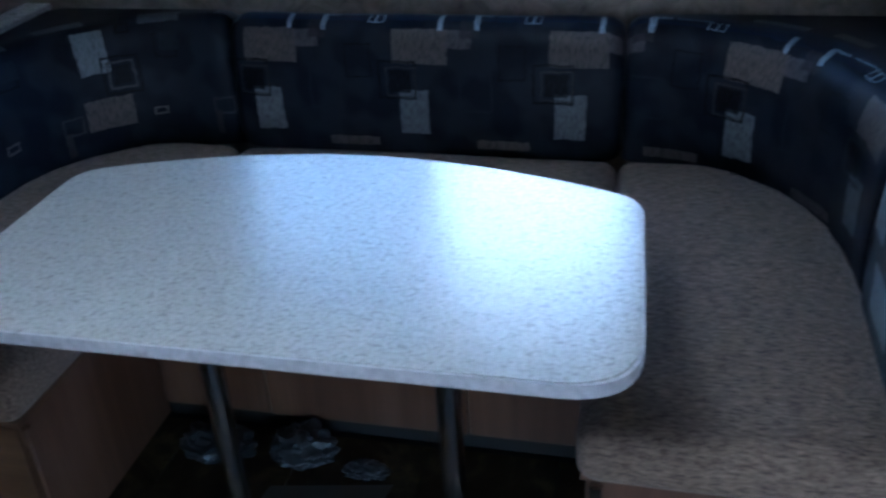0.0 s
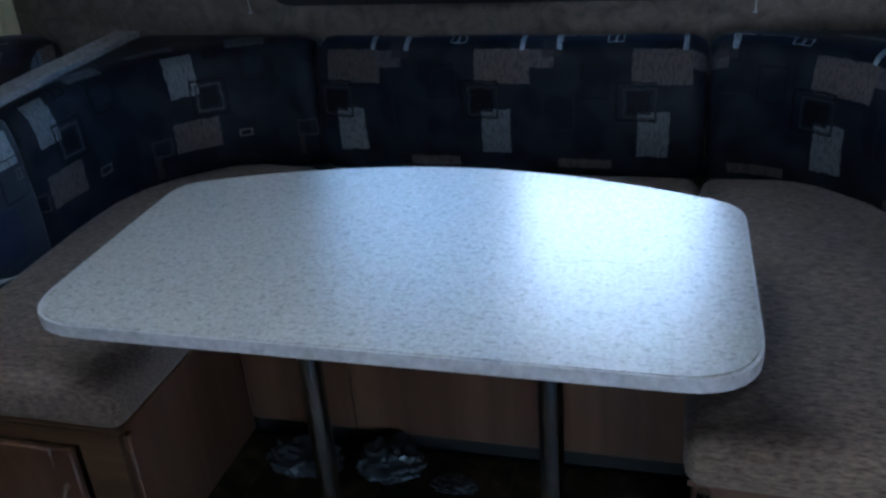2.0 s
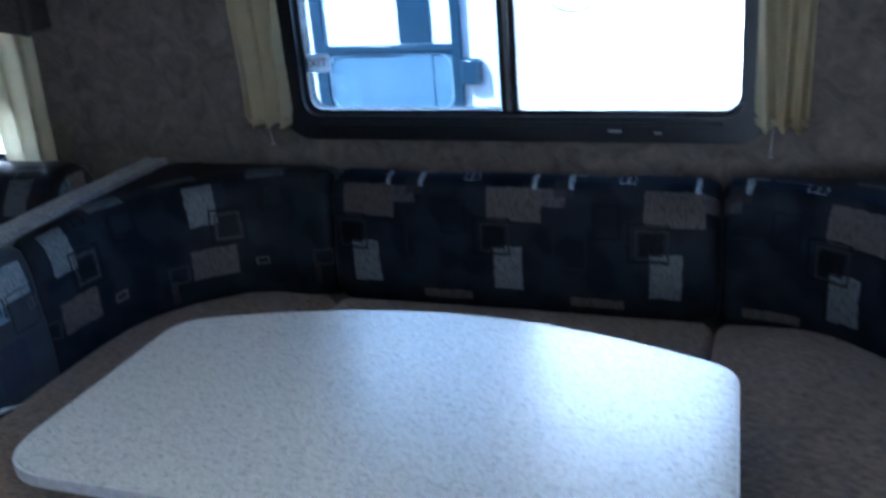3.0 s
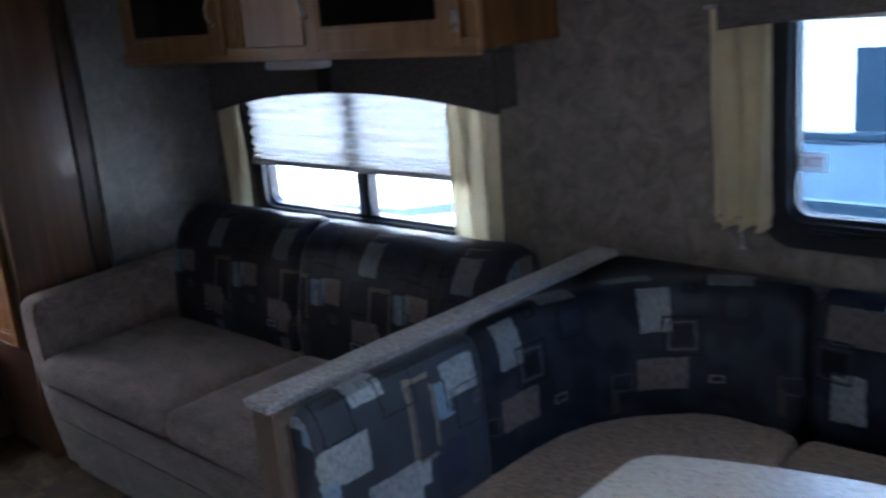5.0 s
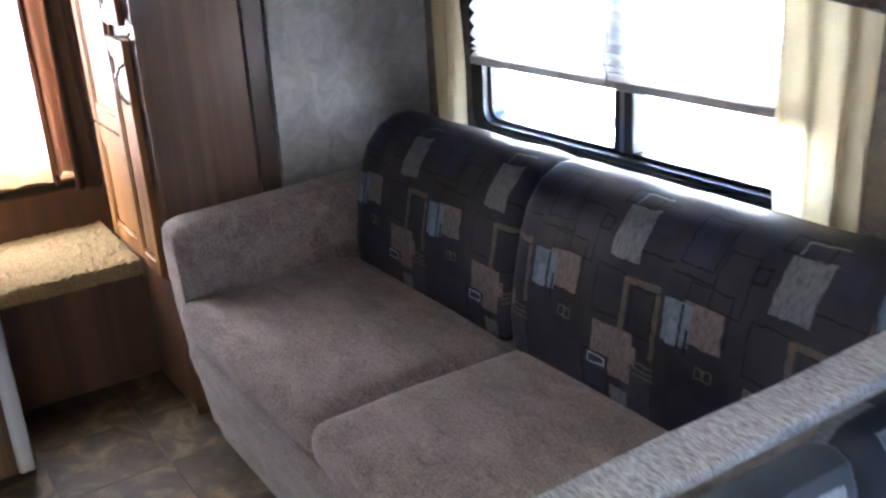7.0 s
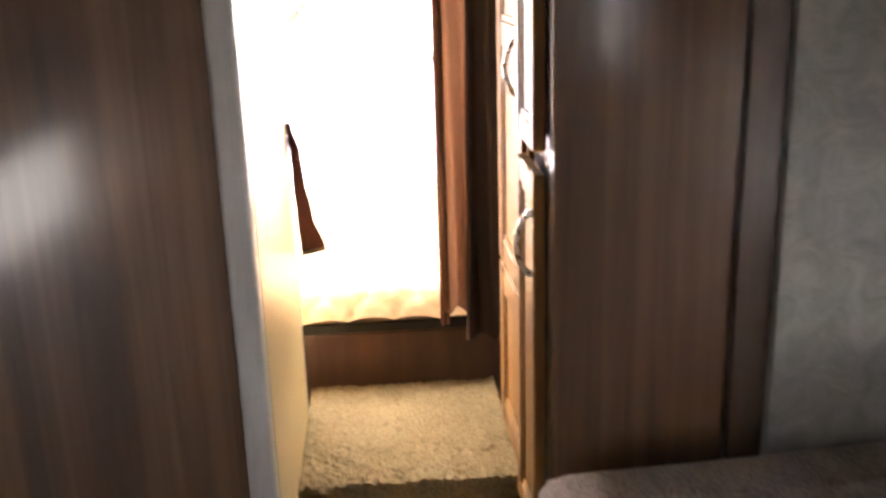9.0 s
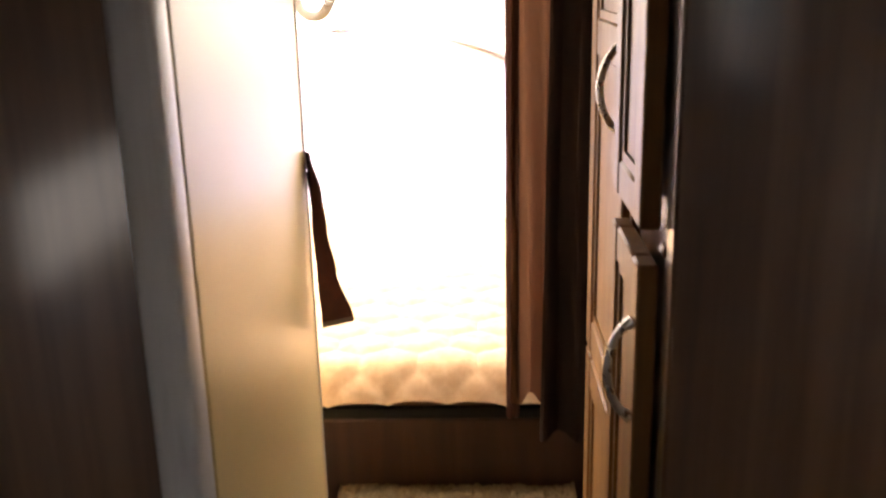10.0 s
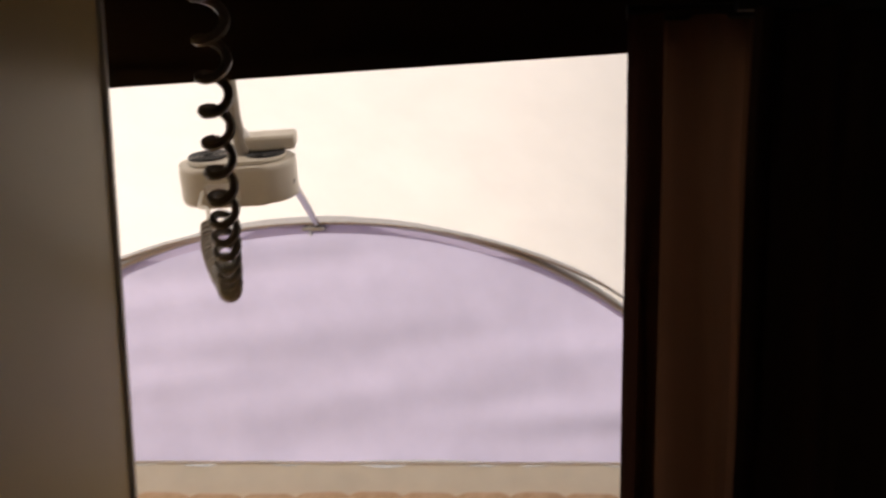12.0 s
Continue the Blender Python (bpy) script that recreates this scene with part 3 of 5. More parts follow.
# ---- structure ----
def pierced(axis, lo, hi, us, zs, holes):
    """A wall with rectangular openings. axis y: runs along x; axis x: runs along y. Holes: (u0, u1, z0, z1)."""
    bm = bmesh.new()
    us = sorted({*us, *(h[k] for h in holes for k in (0, 1))})
    zs = sorted({*zs, *(h[k] for h in holes for k in (2, 3))})
    made = {}

    def vert(i, j, w):
        if (i, j, w) not in made:
            made[i, j, w] = bm.verts.new((us[i], w, zs[j]) if axis == "y" else (w, us[i], zs[j]))
        return made[i, j, w]

    def solid(i, j):
        if not (0 <= i < len(us) - 1 and 0 <= j < len(zs) - 1):
            return False
        cu, cz = (us[i] + us[i + 1]) / 2, (zs[j] + zs[j + 1]) / 2
        return not any(h[0] < cu < h[1] and h[2] < cz < h[3] for h in holes)
    for i in range(len(us) - 1):
        for j in range(len(zs) - 1):
            if not solid(i, j):
                continue
            for w in (lo, hi):
                bm.faces.new([vert(a, b, w) for a, b in ((i, j), (i + 1, j), (i + 1, j + 1), (i, j + 1))])
            for di, dj, p, q in ((-1, 0, (i, j), (i, j + 1)), (1, 0, (i + 1, j), (i + 1, j + 1)), (0, -1, (i, j), (i + 1, j)), (0, 1, (i, j + 1), (i + 1, j + 1))):
                if not solid(i + di, j + dj):
                    bm.faces.new((vert(*p, lo), vert(*q, lo), vert(*q, hi), vert(*p, hi)))
    return bm


def wall(name, bm, material, label):
    return single(name, bm, material, label, "wall", kind="structure", smooth=False)


floor = single("floor", box(-2.6, 3.5, -3.25, -0.0, -0.07, -0.004), shadow_gap, "brown stone-look vinyl tile floor", "floor", kind="structure")
wall("wall_north", pierced("y", 0.0, 0.05, (-1.71, 2.68), (-0.07, 2.05), [(0.785, 2.015, 0.965, 1.60), (-1.345, -0.155, 0.815, 1.52)]), wall_paper, "mottled taupe papered wall with two window openings")
wall("wall_west", box(-1.71, -1.655, -0.535, -0.001, -0.07, 2.05), end_paper, "grey mottled end panel of the slide-out behind the sofa")
wall("wall_east", box(2.62, 2.68, -1.24, -0.001, -0.07, 2.05), wall_paper, "taupe papered end wall of the slide-out")
wall("wall_main", box(2.62, 3.5, -1.30, -1.242, -0.07, 2.05), wall_paper, "plain taupe papered side wall")
# Unseen closing walls, dark to cut bounce light.
wall("wall_back", box(3.5, 3.56, -3.31, -1.242, -0.07, 2.05), dark_wood, "plain dark wood-grain rear wall")
# The low wide opening is added to let in the entry's light.
wall("wall_south", pierced("y", -3.31, -3.252, (-2.65, 3.499), (-0.07, 2.05), [(1.65, 3.40, 0.0, 0.52)]), dark_wood, "dark wood-grain side wall with a low unseen opening added for entry light")
wall("wall_bath", box(-1.735, -1.702, -3.25, -1.4255, -0.004, 2.05), dark_wood, "glossy dark brown wood-grain partition wall")
wall("wall_passage", box(-2.400, -1.745, -1.421, -1.386, -0.004, 2.05), cream_panel, "smooth cream panelled wall beside the step")
wall("wall_bunk", box(-2.44, -2.403, -3.25, -1.424, -0.004, 2.05), cream_panel, "cream partition wall beside the bunk")
wall("wall_front", pierced("x", -2.65, -2.60, (-3.25, -0.10), (-0.07, 2.05), [(-2.36, -0.16, 0.40, 1.66)]), dark_wood, "dark wood front wall with the wide bunk opening")
wall("wall_side", box(-2.65, -1.712, -0.10, -0.05, -0.07, 2.05), wall_paper, "plain side wall behind the wardrobe")
# Unseen vent, added overhead to brighten the table and benches; its curb limits spread.
FILL_VENT = (1.04, 1.68, -2.08, -1.44)
top = bmesh.new()
for q in ((-2.65, FILL_VENT[0], -3.31, 0.05), (FILL_VENT[1], 3.56, -3.31, 0.05), (FILL_VENT[0], FILL_VENT[1], -3.31, FILL_VENT[2]), (FILL_VENT[0], FILL_VENT[1], FILL_VENT[3], 0.05)):
    box(*q, 2.052, 2.10, bm=top)
single("ceiling", top, ceiling_white, "smooth off-white ceiling panel with an opening added for light", "ceiling", kind="structure", smooth=False)
vent = thing("fill_vent", (1.36, -1.76, 2.05), "unseen square vent with a translucent lid, added to light the dinette", "vent")
part("vent_frame", ring(round_rect(FILL_VENT[0] - 0.03, FILL_VENT[1] + 0.03, FILL_VENT[2] - 0.03, FILL_VENT[3] + 0.03, 0.03), round_rect(FILL_VENT[0] + 0.003, FILL_VENT[1] - 0.003, FILL_VENT[2] + 0.003, FILL_VENT[3] - 0.003, 0.02), "z", 2.036, 2.0515), white_paint, vent)
part("curb", ring([(FILL_VENT[0] - 0.03, FILL_VENT[2] - 0.03), (FILL_VENT[1] + 0.03, FILL_VENT[2] - 0.03), (FILL_VENT[1] + 0.03, FILL_VENT[3] + 0.03), (FILL_VENT[0] - 0.03, FILL_VENT[3] + 0.03)], [(FILL_VENT[0], FILL_VENT[2]), (FILL_VENT[1], FILL_VENT[2]), (FILL_VENT[1], FILL_VENT[3]), (FILL_VENT[0], FILL_VENT[3])], "z", 2.101, 2.17), wall_paper, vent, "raised curb added to narrow the spread of the vent light", smooth=False)
part("lid", box(FILL_VENT[0] - 0.02, FILL_VENT[1] + 0.02, FILL_VENT[2] - 0.02, FILL_VENT[3] + 0.02, 2.171, 2.175), vent_lid, vent, "translucent white lid")
single("trim_corner", box(-1.742, -1.688, -1.425, -1.380, 0.0, 2.05, 0.008, 3), trim_grey, "grey-white corner post trim of the passage", "trim", kind="structure")
single("trim_strip", box(-1.765, -1.743, -1.3855, -1.380, 0.0, 2.05, 0.002), cream_panel, "narrow cream cover strip on the passage wall", "trim", kind="structure")
single("trim_edge", box(-2.4075, -2.4005, -1.4235, -1.3835, 0.0, 2.05, 0.002), ivory, "thin ivory edge trim at the end of the passage wall", "trim", kind="structure")
single("trim_slide", box(-1.700, -1.672, -0.600, -0.537, 0.0, 2.05, 0.003), brown_trim, "dark wood upright trim at the slide-out opening", "trim", kind="structure")
single("panel_upright", box(-1.715, -1.685, -0.902, -0.6005, 0.0, 2.05, 0.003), dark_wood, "dark brown wood-grain end panel of the wardrobe", "panel", kind="structure")


# ---- windows ----
def window(name, x0, x1, z0, z1, rim, bar, label, screened):
    """A sliding caravan window: black rounded frame, centre bar and two panes."""
    w = thing(name, ((x0 + x1) / 2, 0, z0), label, "window", kind="structure")
    part("window_frame", ring(round_rect(x0 - rim, x1 + rim, z0 - rim, z1 + rim, 0.085), round_rect(x0, x1, z0, z1, 0.045), "y", -0.022, -0.002), black_plastic, w)
    part("window_liner", ring(round_rect(x0 - 0.004, x1 + 0.004, z0 - 0.004, z1 + 0.004, 0.049), round_rect(x0 + 0.012, x1 - 0.012, z0 + 0.012, z1 - 0.012, 0.04), "y", 0.0, 0.045), black_plastic, w)
    mid = (bar[0] + bar[1]) / 2
    part("centre_bar", box(bar[0], bar[1], -0.012, 0.040, z0 + 0.013, z1 - 0.013, 0.004), black_plastic, w)
    part("bar_edge", box(mid - 0.006, mid + 0.008, -0.018, -0.0125, z0 + 0.014, z1 - 0.014, 0.002), steel, w, "bright metal edge of the sliding pane")
    part("track", box(x0 + 0.05, x1 - 0.05, -0.03, -0.0225, z0 - 0.022, z0 - 0.012, 0.002), black_plastic, w)
    for a, b, g in ((x0 + 0.004, bar[0] + 0.004, screened), (bar[1] - 0.004, x1 - 0.004, window_glass)):
        pane = part("pane", box(a, b, 0.018, 0.022, z0 + 0.004, z1 - 0.004), g, w, "clear glass pane", smooth=False)
        pane.visible_shadow = False
    return w


dinette_window = window("window_1", 0.805, 1.995, 0.982, 1.585, 0.066, (1.381, 1.429), "black-framed sliding window over the dinette bench", tinted_glass)
part("latch", box(1.665, 1.70, -0.030, -0.0225, 0.944, 0.950, 0.002), steel, dinette_window, "small metal window latch")
part("latch", box(1.78, 1.80, -0.028, -0.0225, 0.940, 0.945, 0.002), steel, dinette_window, "small metal window latch")
window("window_2", -1.325, -0.175, 0.835, 1.50, 0.055, (-0.785, -0.718), "black-framed sliding window behind the sofa", window_glass)

sticker = thing("exit_sticker", (0.84, 0.0165, 1.10), "small white window sticker reading EXIT", "sticker")
part("label_face", box(0.797, 0.885, 0.0150, 0.0172, 1.100, 1.148), sticker_film, sticker, smooth=False)
words = bpy.data.curves.new("exit_words", "FONT")
words.body, words.size, words.extrude, words.align_x, words.align_y = "EXIT", 0.034, 0.0004, "CENTER", "CENTER"
lettering = bpy.data.objects.new("exit_lettering", words)
scene.collection.objects.link(lettering)
bpy.context.view_layer.update()
letter_mesh = bpy.data.meshes.new_from_object(lettering.evaluated_get(bpy.context.evaluated_depsgraph_get()))
bpy.data.objects.remove(lettering)
letters = new("lettering", letter_mesh)
letter_mesh.materials.clear()
letter_mesh.materials.append(ink)
letters.matrix_basis = pose(0.841, 0.0145, 1.124, 90, 0, 0)
letters.parent = sticker
letters.matrix_parent_inverse = sticker.matrix_basis.inverted()


def hanging(x0, x1, z0, z1, folds, depth, y=-0.045, taper=0.0, axis="y", phase=0.0, hem=0.03):
    """A folded curtain panel, gathered at the hem."""
    us, vs = steps(0, 1, folds * 10), steps(0, 1, 26)

    def place(u, v):
        z = z1 + (z0 - z1) * v
        k = 1 - taper * v
        x = (x0 + x1) / 2 + (u - 0.5) * (x1 - x0) * k
        d = depth * (0.55 + 0.45 * v) * math.sin(2 * math.pi * folds * u + phase + 0.9 * math.sin(3 * v + 5 * u))
        d += 0.012 * noise.noise(Vector((x * 9, z * 4, phase)))
        if v > 1 - hem:
            d *= 1.5
        z += 0.008 * math.sin(2 * math.pi * folds * u + phase) * (v > 0.97)
        return (x, y + d, z) if axis == "y" else (y + d, x, z)
    return sheet(us, vs, place)


for x0, x1, z0, z1, ph, side in ((0.615, 0.775, 0.975, 1.50, 0.3, ""), (2.015, 2.145, 0.972, 1.50, 1.4, ""), (-1.485, -1.352, 0.81, 1.29, 0.8, ""), (-0.262, -0.055, 0.79, 1.30, 2.2, "")):
    c = thing("curtain", ((x0 + x1) / 2, -0.045, z0), "narrow cream curtain panel hanging beside the window", "curtain", "window side curtains")
    y = -0.045 if x0 > 0.3 else -0.078
    part("cloth", hanging(x0, x1, z0, z1, 3, 0.020, y, phase=ph, taper=0.06), curtain_cream, c)
    part("hem", hanging(x0 + 0.004, x1 - 0.004, z0 - 0.012, z0 + 0.012, 3, 0.021, y, phase=ph, taper=0.06), curtain_cream, c, "gathered hem of the curtain")
    part("rod", tube([(x0 - 0.01, -0.045, z1 + 0.004), (x1 + 0.01, -0.045, z1 + 0.004)], 0.005, 8), steel, c)
for x, z in ((0.683, 0.896), (2.058, 0.880)):
    p = thing("curtain_tie", (x, -0.003, z), "thin clear curtain tie cord with a small screw", "curtain tie", "curtain ties")
    part("cord", tube([(x, -0.04, 0.985), (x + 0.003, -0.02, 0.95), (x, -0.006, z + 0.003)], 0.0014, 6), white_paint, p)
    part("screw", lathe([(0.001, 0.004), (0.006, 0.002), (0.006, -0.002), (0.001, -0.004)], (x, -0.006, z), 10), steel, p)


def arch_band(x0, x1, zl, zc, zr, ztop, n=24):
    low = []
    for u in steps(0, 1, n):
        base = zl + (zr - zl) * u
        low.append((x0 + (x1 - x0) * u, base + (zc - (zl + zr) / 2) * math.sin(math.pi * u) ** 0.8))
    return low + [(x1, ztop), (x0, ztop)]


v = thing("window_valance", (1.42, -0.06, 1.46), "dark brown padded fabric valance over the dinette window", "valance", "valances")
part("board", prism(arch_band(0.672, 2.19, 1.452, 1.484, 1.455, 1.636), "y", -0.125, -0.085, 0.008), valance_cloth, v)
part("side_board", box(0.66, 0.69, -0.084, -0.002, 1.455, 1.638, 0.004), valance_cloth, v)
part("side_board", box(2.155, 2.185, -0.084, -0.002, 1.46, 1.638, 0.004), valance_cloth, v)
part("top_board", box(0.692, 2.153, -0.084, -0.002, 1.61, 1.637), valance_cloth, v)
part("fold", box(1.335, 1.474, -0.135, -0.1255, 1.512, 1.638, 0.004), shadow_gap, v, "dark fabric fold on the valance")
raised = thing("pleated_blind", (1.41, -0.05, 1.46), "white pleated blind drawn fully up under the valance", "blind")
part("stacked_pleats", sheet(steps(0.80, 2.02, 10), [(1.485 + 0.009 * k, -0.036 if k % 2 else -0.060) for k in range(13)], lambda u, w: (u, w[1], w[0])), blind_cloth, raised, "stacked white pleats", smooth=False)
part("bottom_rail", box(0.80, 2.02, -0.066, -0.034, 1.462, 1.484, 0.004), white_paint, raised, "thin white bottom rail")
v = thing("window_valance", (-0.74, -0.06, 1.23), "dark brown padded fabric valance over the sofa window", "valance", "valances")
part("board", prism(arch_band(-1.465, -0.02, 1.222, 1.300, 1.240, 1.424), "y", -0.125, -0.085, 0.008), valance_cloth, v)
part("side_board", box(-1.46, -1.43, -0.084, -0.002, 1.235, 1.42, 0.004), valance_cloth, v)
part("side_board", box(-0.055, -0.025, -0.084, -0.002, 1.25, 1.42, 0.004), valance_cloth, v)
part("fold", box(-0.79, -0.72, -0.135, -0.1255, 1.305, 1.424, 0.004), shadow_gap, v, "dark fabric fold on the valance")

# pleated blind, half drawn down
bl = thing("pleated_blind", (-0.755, -0.04, 1.02), "white pleated blind drawn half down over the window", "blind")
zs, z, k = [], 1.037, 0
while z < 1.44:
    zs.append((z, -0.034 if k % 2 else -0.052))
    z += 0.008 if z < 1.07 else 0.019
    k += 1
part("pleats", sheet(steps(-1.335, -0.175, 12), zs, lambda u, w: (u, w[1] + 0.002 * noise.noise(Vector((u * 8, w[0] * 30, 1))), w[0])), blind_cloth, bl, "white pleated cloth", smooth=False)
part("centre_seam", box(-0.772, -0.748, -0.030, -0.026, 1.037, 1.44), blind_cloth, bl)
part("bottom_rail", box(-1.335, -0.175, -0.058, -0.030, 1.012, 1.036, 0.004), white_paint, bl, "thin white bottom rail")
part("cord", tube([(-0.762 + 0.007 * math.sin(9 * q), -0.062, 1.02 + 0.13 * q) for q in steps(0, 1, 30)], 0.0022, 6), steel, bl, "twisted pull cord")

# ---- dinette ----
table = thing("dinette_table", (1.455, -1.1, 0), "speckled beige laminate dinette table on two steel posts", "table")


def table_outline(inset=0.0):
    """Straight front and sides, a bowed back edge, soft corners."""
    x0, x1, yf, yb = 0.868 + inset, 2.052 - inset, -1.383 + inset, -0.828 - inset
    back = [(x1 - 0.02 + (x0 - x1 + 0.02) * u, yb - 0.003 + 0.150 * math.sin(math.pi * (0.02 + 0.96 * u)) ** 0.9) for u in steps(0, 1, 30)]

    def corner(p, q, r, cut_in, cut_out):
        p, q, r = Vector(p), Vector(q), Vector(r)
        a, b = q + (p - q).normalized() * cut_in, q + (r - q).normalized() * cut_out
        return [tuple(a * (1 - s) ** 2 + q * (2 * s * (1 - s)) + b * s * s) for s in steps(0, 1, 8)]
    fl, fr = (x0, yf), (x1 + 0.006, yf)
    pts = corner(fl, fr, back[0], 0.12, 0.12) + corner(fr, back[0], back[3], 0.06, 0.06) + back[3:-3]
    pts += corner(back[-4], back[-1], fl, 0.06, 0.06) + corner(back[-1], fl, fr, 0.12, 0.12)
    return pts


part("tabletop", prism(table_outline(0.004), "z", 0.699, 0.725, 0.003), table_top, table, "speckled beige laminate tabletop")
part("edge_band", ring(table_outline(0.0), table_outline(0.0045), "z", 0.7005, 0.7235), plain_mat("edge_band", (0.72, 0.70, 0.70), 0.3, 0, 0.3, 70), table, "pale speckled edge band")
for x in (1.248, 1.712):
    post = part("post", tube([(x, -1.1, 0.012), (x, -1.1, 0.682)], 0.0235, 28), chrome, table, "polished steel table post")
    part("flange", lathe([(0.085, 0.0), (0.085, 0.006), (0.045, 0.018), (0.025, 0.02)], (x, -1.1, 0.0), 28), chrome, post)
    part("socket", lathe([(0.025, -0.022), (0.045, -0.02), (0.08, -0.006), (0.08, 0.0)], (x, -1.1, 0.698), 28), steel, post)


def pull_handle(x, y, z, h, parent, out=(0, -1), r=0.0048):
    """A bowed metal pull handle, upright."""
    pts = []
    for q in steps(0, 1, 14):
        d = 0.026 * math.sin(math.pi * q) ** 0.6
        pts.append((x + out[0] * d, y + out[1] * d, z + (q - 0.5) * h))
    a = part("handle", tube(pts, [r * (1.5 if k in (0, 14) else 1) for k in range(15)], 10), nickel, parent, "bowed metal pull handle")
    return a


def framed_door(name, x0, x1, z0, z1, y, thick, material, parent, panel=None, glass=False, stile=0.055, mid=None, sunk=0.011):
    """A cabinet door facing -y: stiles, rails, a bevelled moulding and a sunk panel."""
    d = part(name, box(x0, x0 + stile, y, y + thick, z0, z1, 0.003), material, parent)
    part("stile", box(x1 - stile, x1, y, y + thick, z0, z1, 0.003), material, d)
    rails = [(z0, z0 + stile), (z1 - stile, z1)] + ([(mid - stile / 2, mid + stile / 2)] if mid else [])
    for a, b in rails:
        part("rail", box(x0 + stile + 0.0005, x1 - stile - 0.0005, y + 0.001, y + thick, a, b, 0.003), material, d)
    bays = [(z0 + stile, z1 - stile)] if not mid else [(z0 + stile, mid - stile / 2), (mid + stile / 2, z1 - stile)]
    for a, b in bays:
        inner = (x0 + stile, x1 - stile)
        part("moulding", ring([(inner[0], a), (inner[1], a), (inner[1], b), (inner[0], b)], [(inner[0] + 0.012, a + 0.012), (inner[1] - 0.012, a + 0.012), (inner[1] - 0.012, b - 0.012), (inner[0] + 0.012, b - 0.012)], "y", y + min(0.004, sunk - 0.002), y + thick), material, d)
        if glass:
            part("glass", box(inner[0] + 0.006, inner[1] - 0.006, y + 0.010, y + 0.014, a + 0.006, b - 0.006), dark_glass, d, "dark glass insert", smooth=False)
        else:
            part("panel", box(inner[0] + 0.006, inner[1] - 0.006, y + sunk, y + thick - 0.001, a + 0.006, b - 0.006), panel or material, d)
    return d


# bench bases
bench = thing("dinette_bench", (0.6, -0.8, 0), "brown wood dinette bench base with a cupboard door", "bench", "dinette bench bases")
part("front_frame", ring([(0.285, 0.005), (0.872, 0.005), (0.872, 0.362), (0.285, 0.362)], [(0.345, 0.055), (0.775, 0.055), (0.775, 0.325), (0.345, 0.325)], "y", -1.225, -1.205), bench_frame, bench, "oak face frame")
framed_door("door", 0.335, 0.765, 0.045, 0.322, -1.245, 0.019, bench_wood, bench, stile=0.05)
pull_handle(0.735, -1.246, 0.19, 0.09, bench).data.materials[0] = brown_trim
part("side_panel", box(0.862, 0.880, -1.2045, -0.735, 0.005, 0.362, 0.002), bench_wood, bench)
part("back_panel", box(0.285, 0.8615, -0.745, -0.735, 0.005, 0.362), bench_wood, bench)
part("cleat", box(0.8805, 0.897, -1.224, -1.205, 0.318, 0.362, 0.003), bench_frame, bench, "small wood cleat at the corner")
part("deck", box(0.285, 0.884, -1.224, -0.13, 0.3625, 0.375, 0.002), bench_frame, bench)
bench2 = thing("dinette_bench", (1.43, -0.45, 0), "brown wood panelled bench base under the window", "bench", "dinette bench bases")
for i, (a, b) in enumerate(((0.885, 1.165), (1.169, 1.66), (1.664, 1.962))):
    part("front_panel", box(a, b, -0.752 - 0.002 * (i == 1), -0.735, 0.05, 0.362, 0.002), bench_wood, bench2)
# Near-black board paints in the shade of the toe recess.
part("toe_shade", box(0.885, 1.962, -0.735, -0.72, 0.0, 0.0495), shadow_gap, bench2)
part("deck", box(0.8855, 1.955, -0.74, -0.02, 0.3625, 0.375), bench_frame, bench2)
bench3 = thing("dinette_bench", (2.25, -0.8, 0), "brown wood dinette bench base beside the aisle", "bench", "dinette bench bases")
part("side_panel", box(1.965, 1.985, -1.16, -0.735, 0.005, 0.362, 0.002), bench_wood, bench3)
part("front_panel", box(1.9855, 2.615, -1.175, -1.16, 0.005, 0.362, 0.002), bench_wood, bench3)
part("deck", box(1.957, 2.615, -1.18, -0.02, 0.3625, 0.375), bench_frame, bench3)
part("leg", tube([(1.985, -1.19, 0.0), (1.985, -1.19, 0.362)], 0.012, 12), chrome, bench3, "slim steel support leg")


# seat cushions of the bench
def bend_left(x, y):
    if y > -0.62 and x < 0.62:
        k = min(1.0, (y + 0.62) / 0.5)
        lim = 0.90 - math.sqrt(max(0.0, 0.485 ** 2 - min(0.485, y + 0.62) ** 2))
        if x < lim:
            x = lim + (x - lim) * 0.05
    return x, y


def bend_right(x, y):
    x2, y2 = bend_left(2.86 - x, y)
    return 2.86 - x2, y2


single("bench_seat_cushion", pad(0.395, 0.898, -1.242, -0.135, 0.3755, 0.490, 0.036, 16, 0.026, 0.006, bend_left), seat_cloth, "brown tweed bench seat cushion with rounded edges", "cushion", "bench seat cushions")
single("bench_seat_cushion", pad(0.903, 1.945, -0.80, -0.128, 0.3755, 0.485, 0.036, 16, 0.018, 0.006), seat_cloth, "brown tweed bench seat cushion under the window", "cushion", "bench seat cushions")
single("bench_seat_cushion", pad(1.95, 2.465, -1.215, -0.135, 0.3755, 0.490, 0.036, 16, 0.026, 0.006, bend_right), seat_cloth, "brown tweed bench seat cushion with rounded edges", "cushion", "bench seat cushions")
BACK = [(0.0, 0.478), (-0.004, 0.54), (-0.006, 0.62), (-0.004, 0.70), (0.002, 0.76), (0.013, 0.800), (0.032, 0.828), (0.058, 0.840), (0.085, 0.836), (0.104, 0.812), (0.110, 0.76), (0.110, 0.478)]


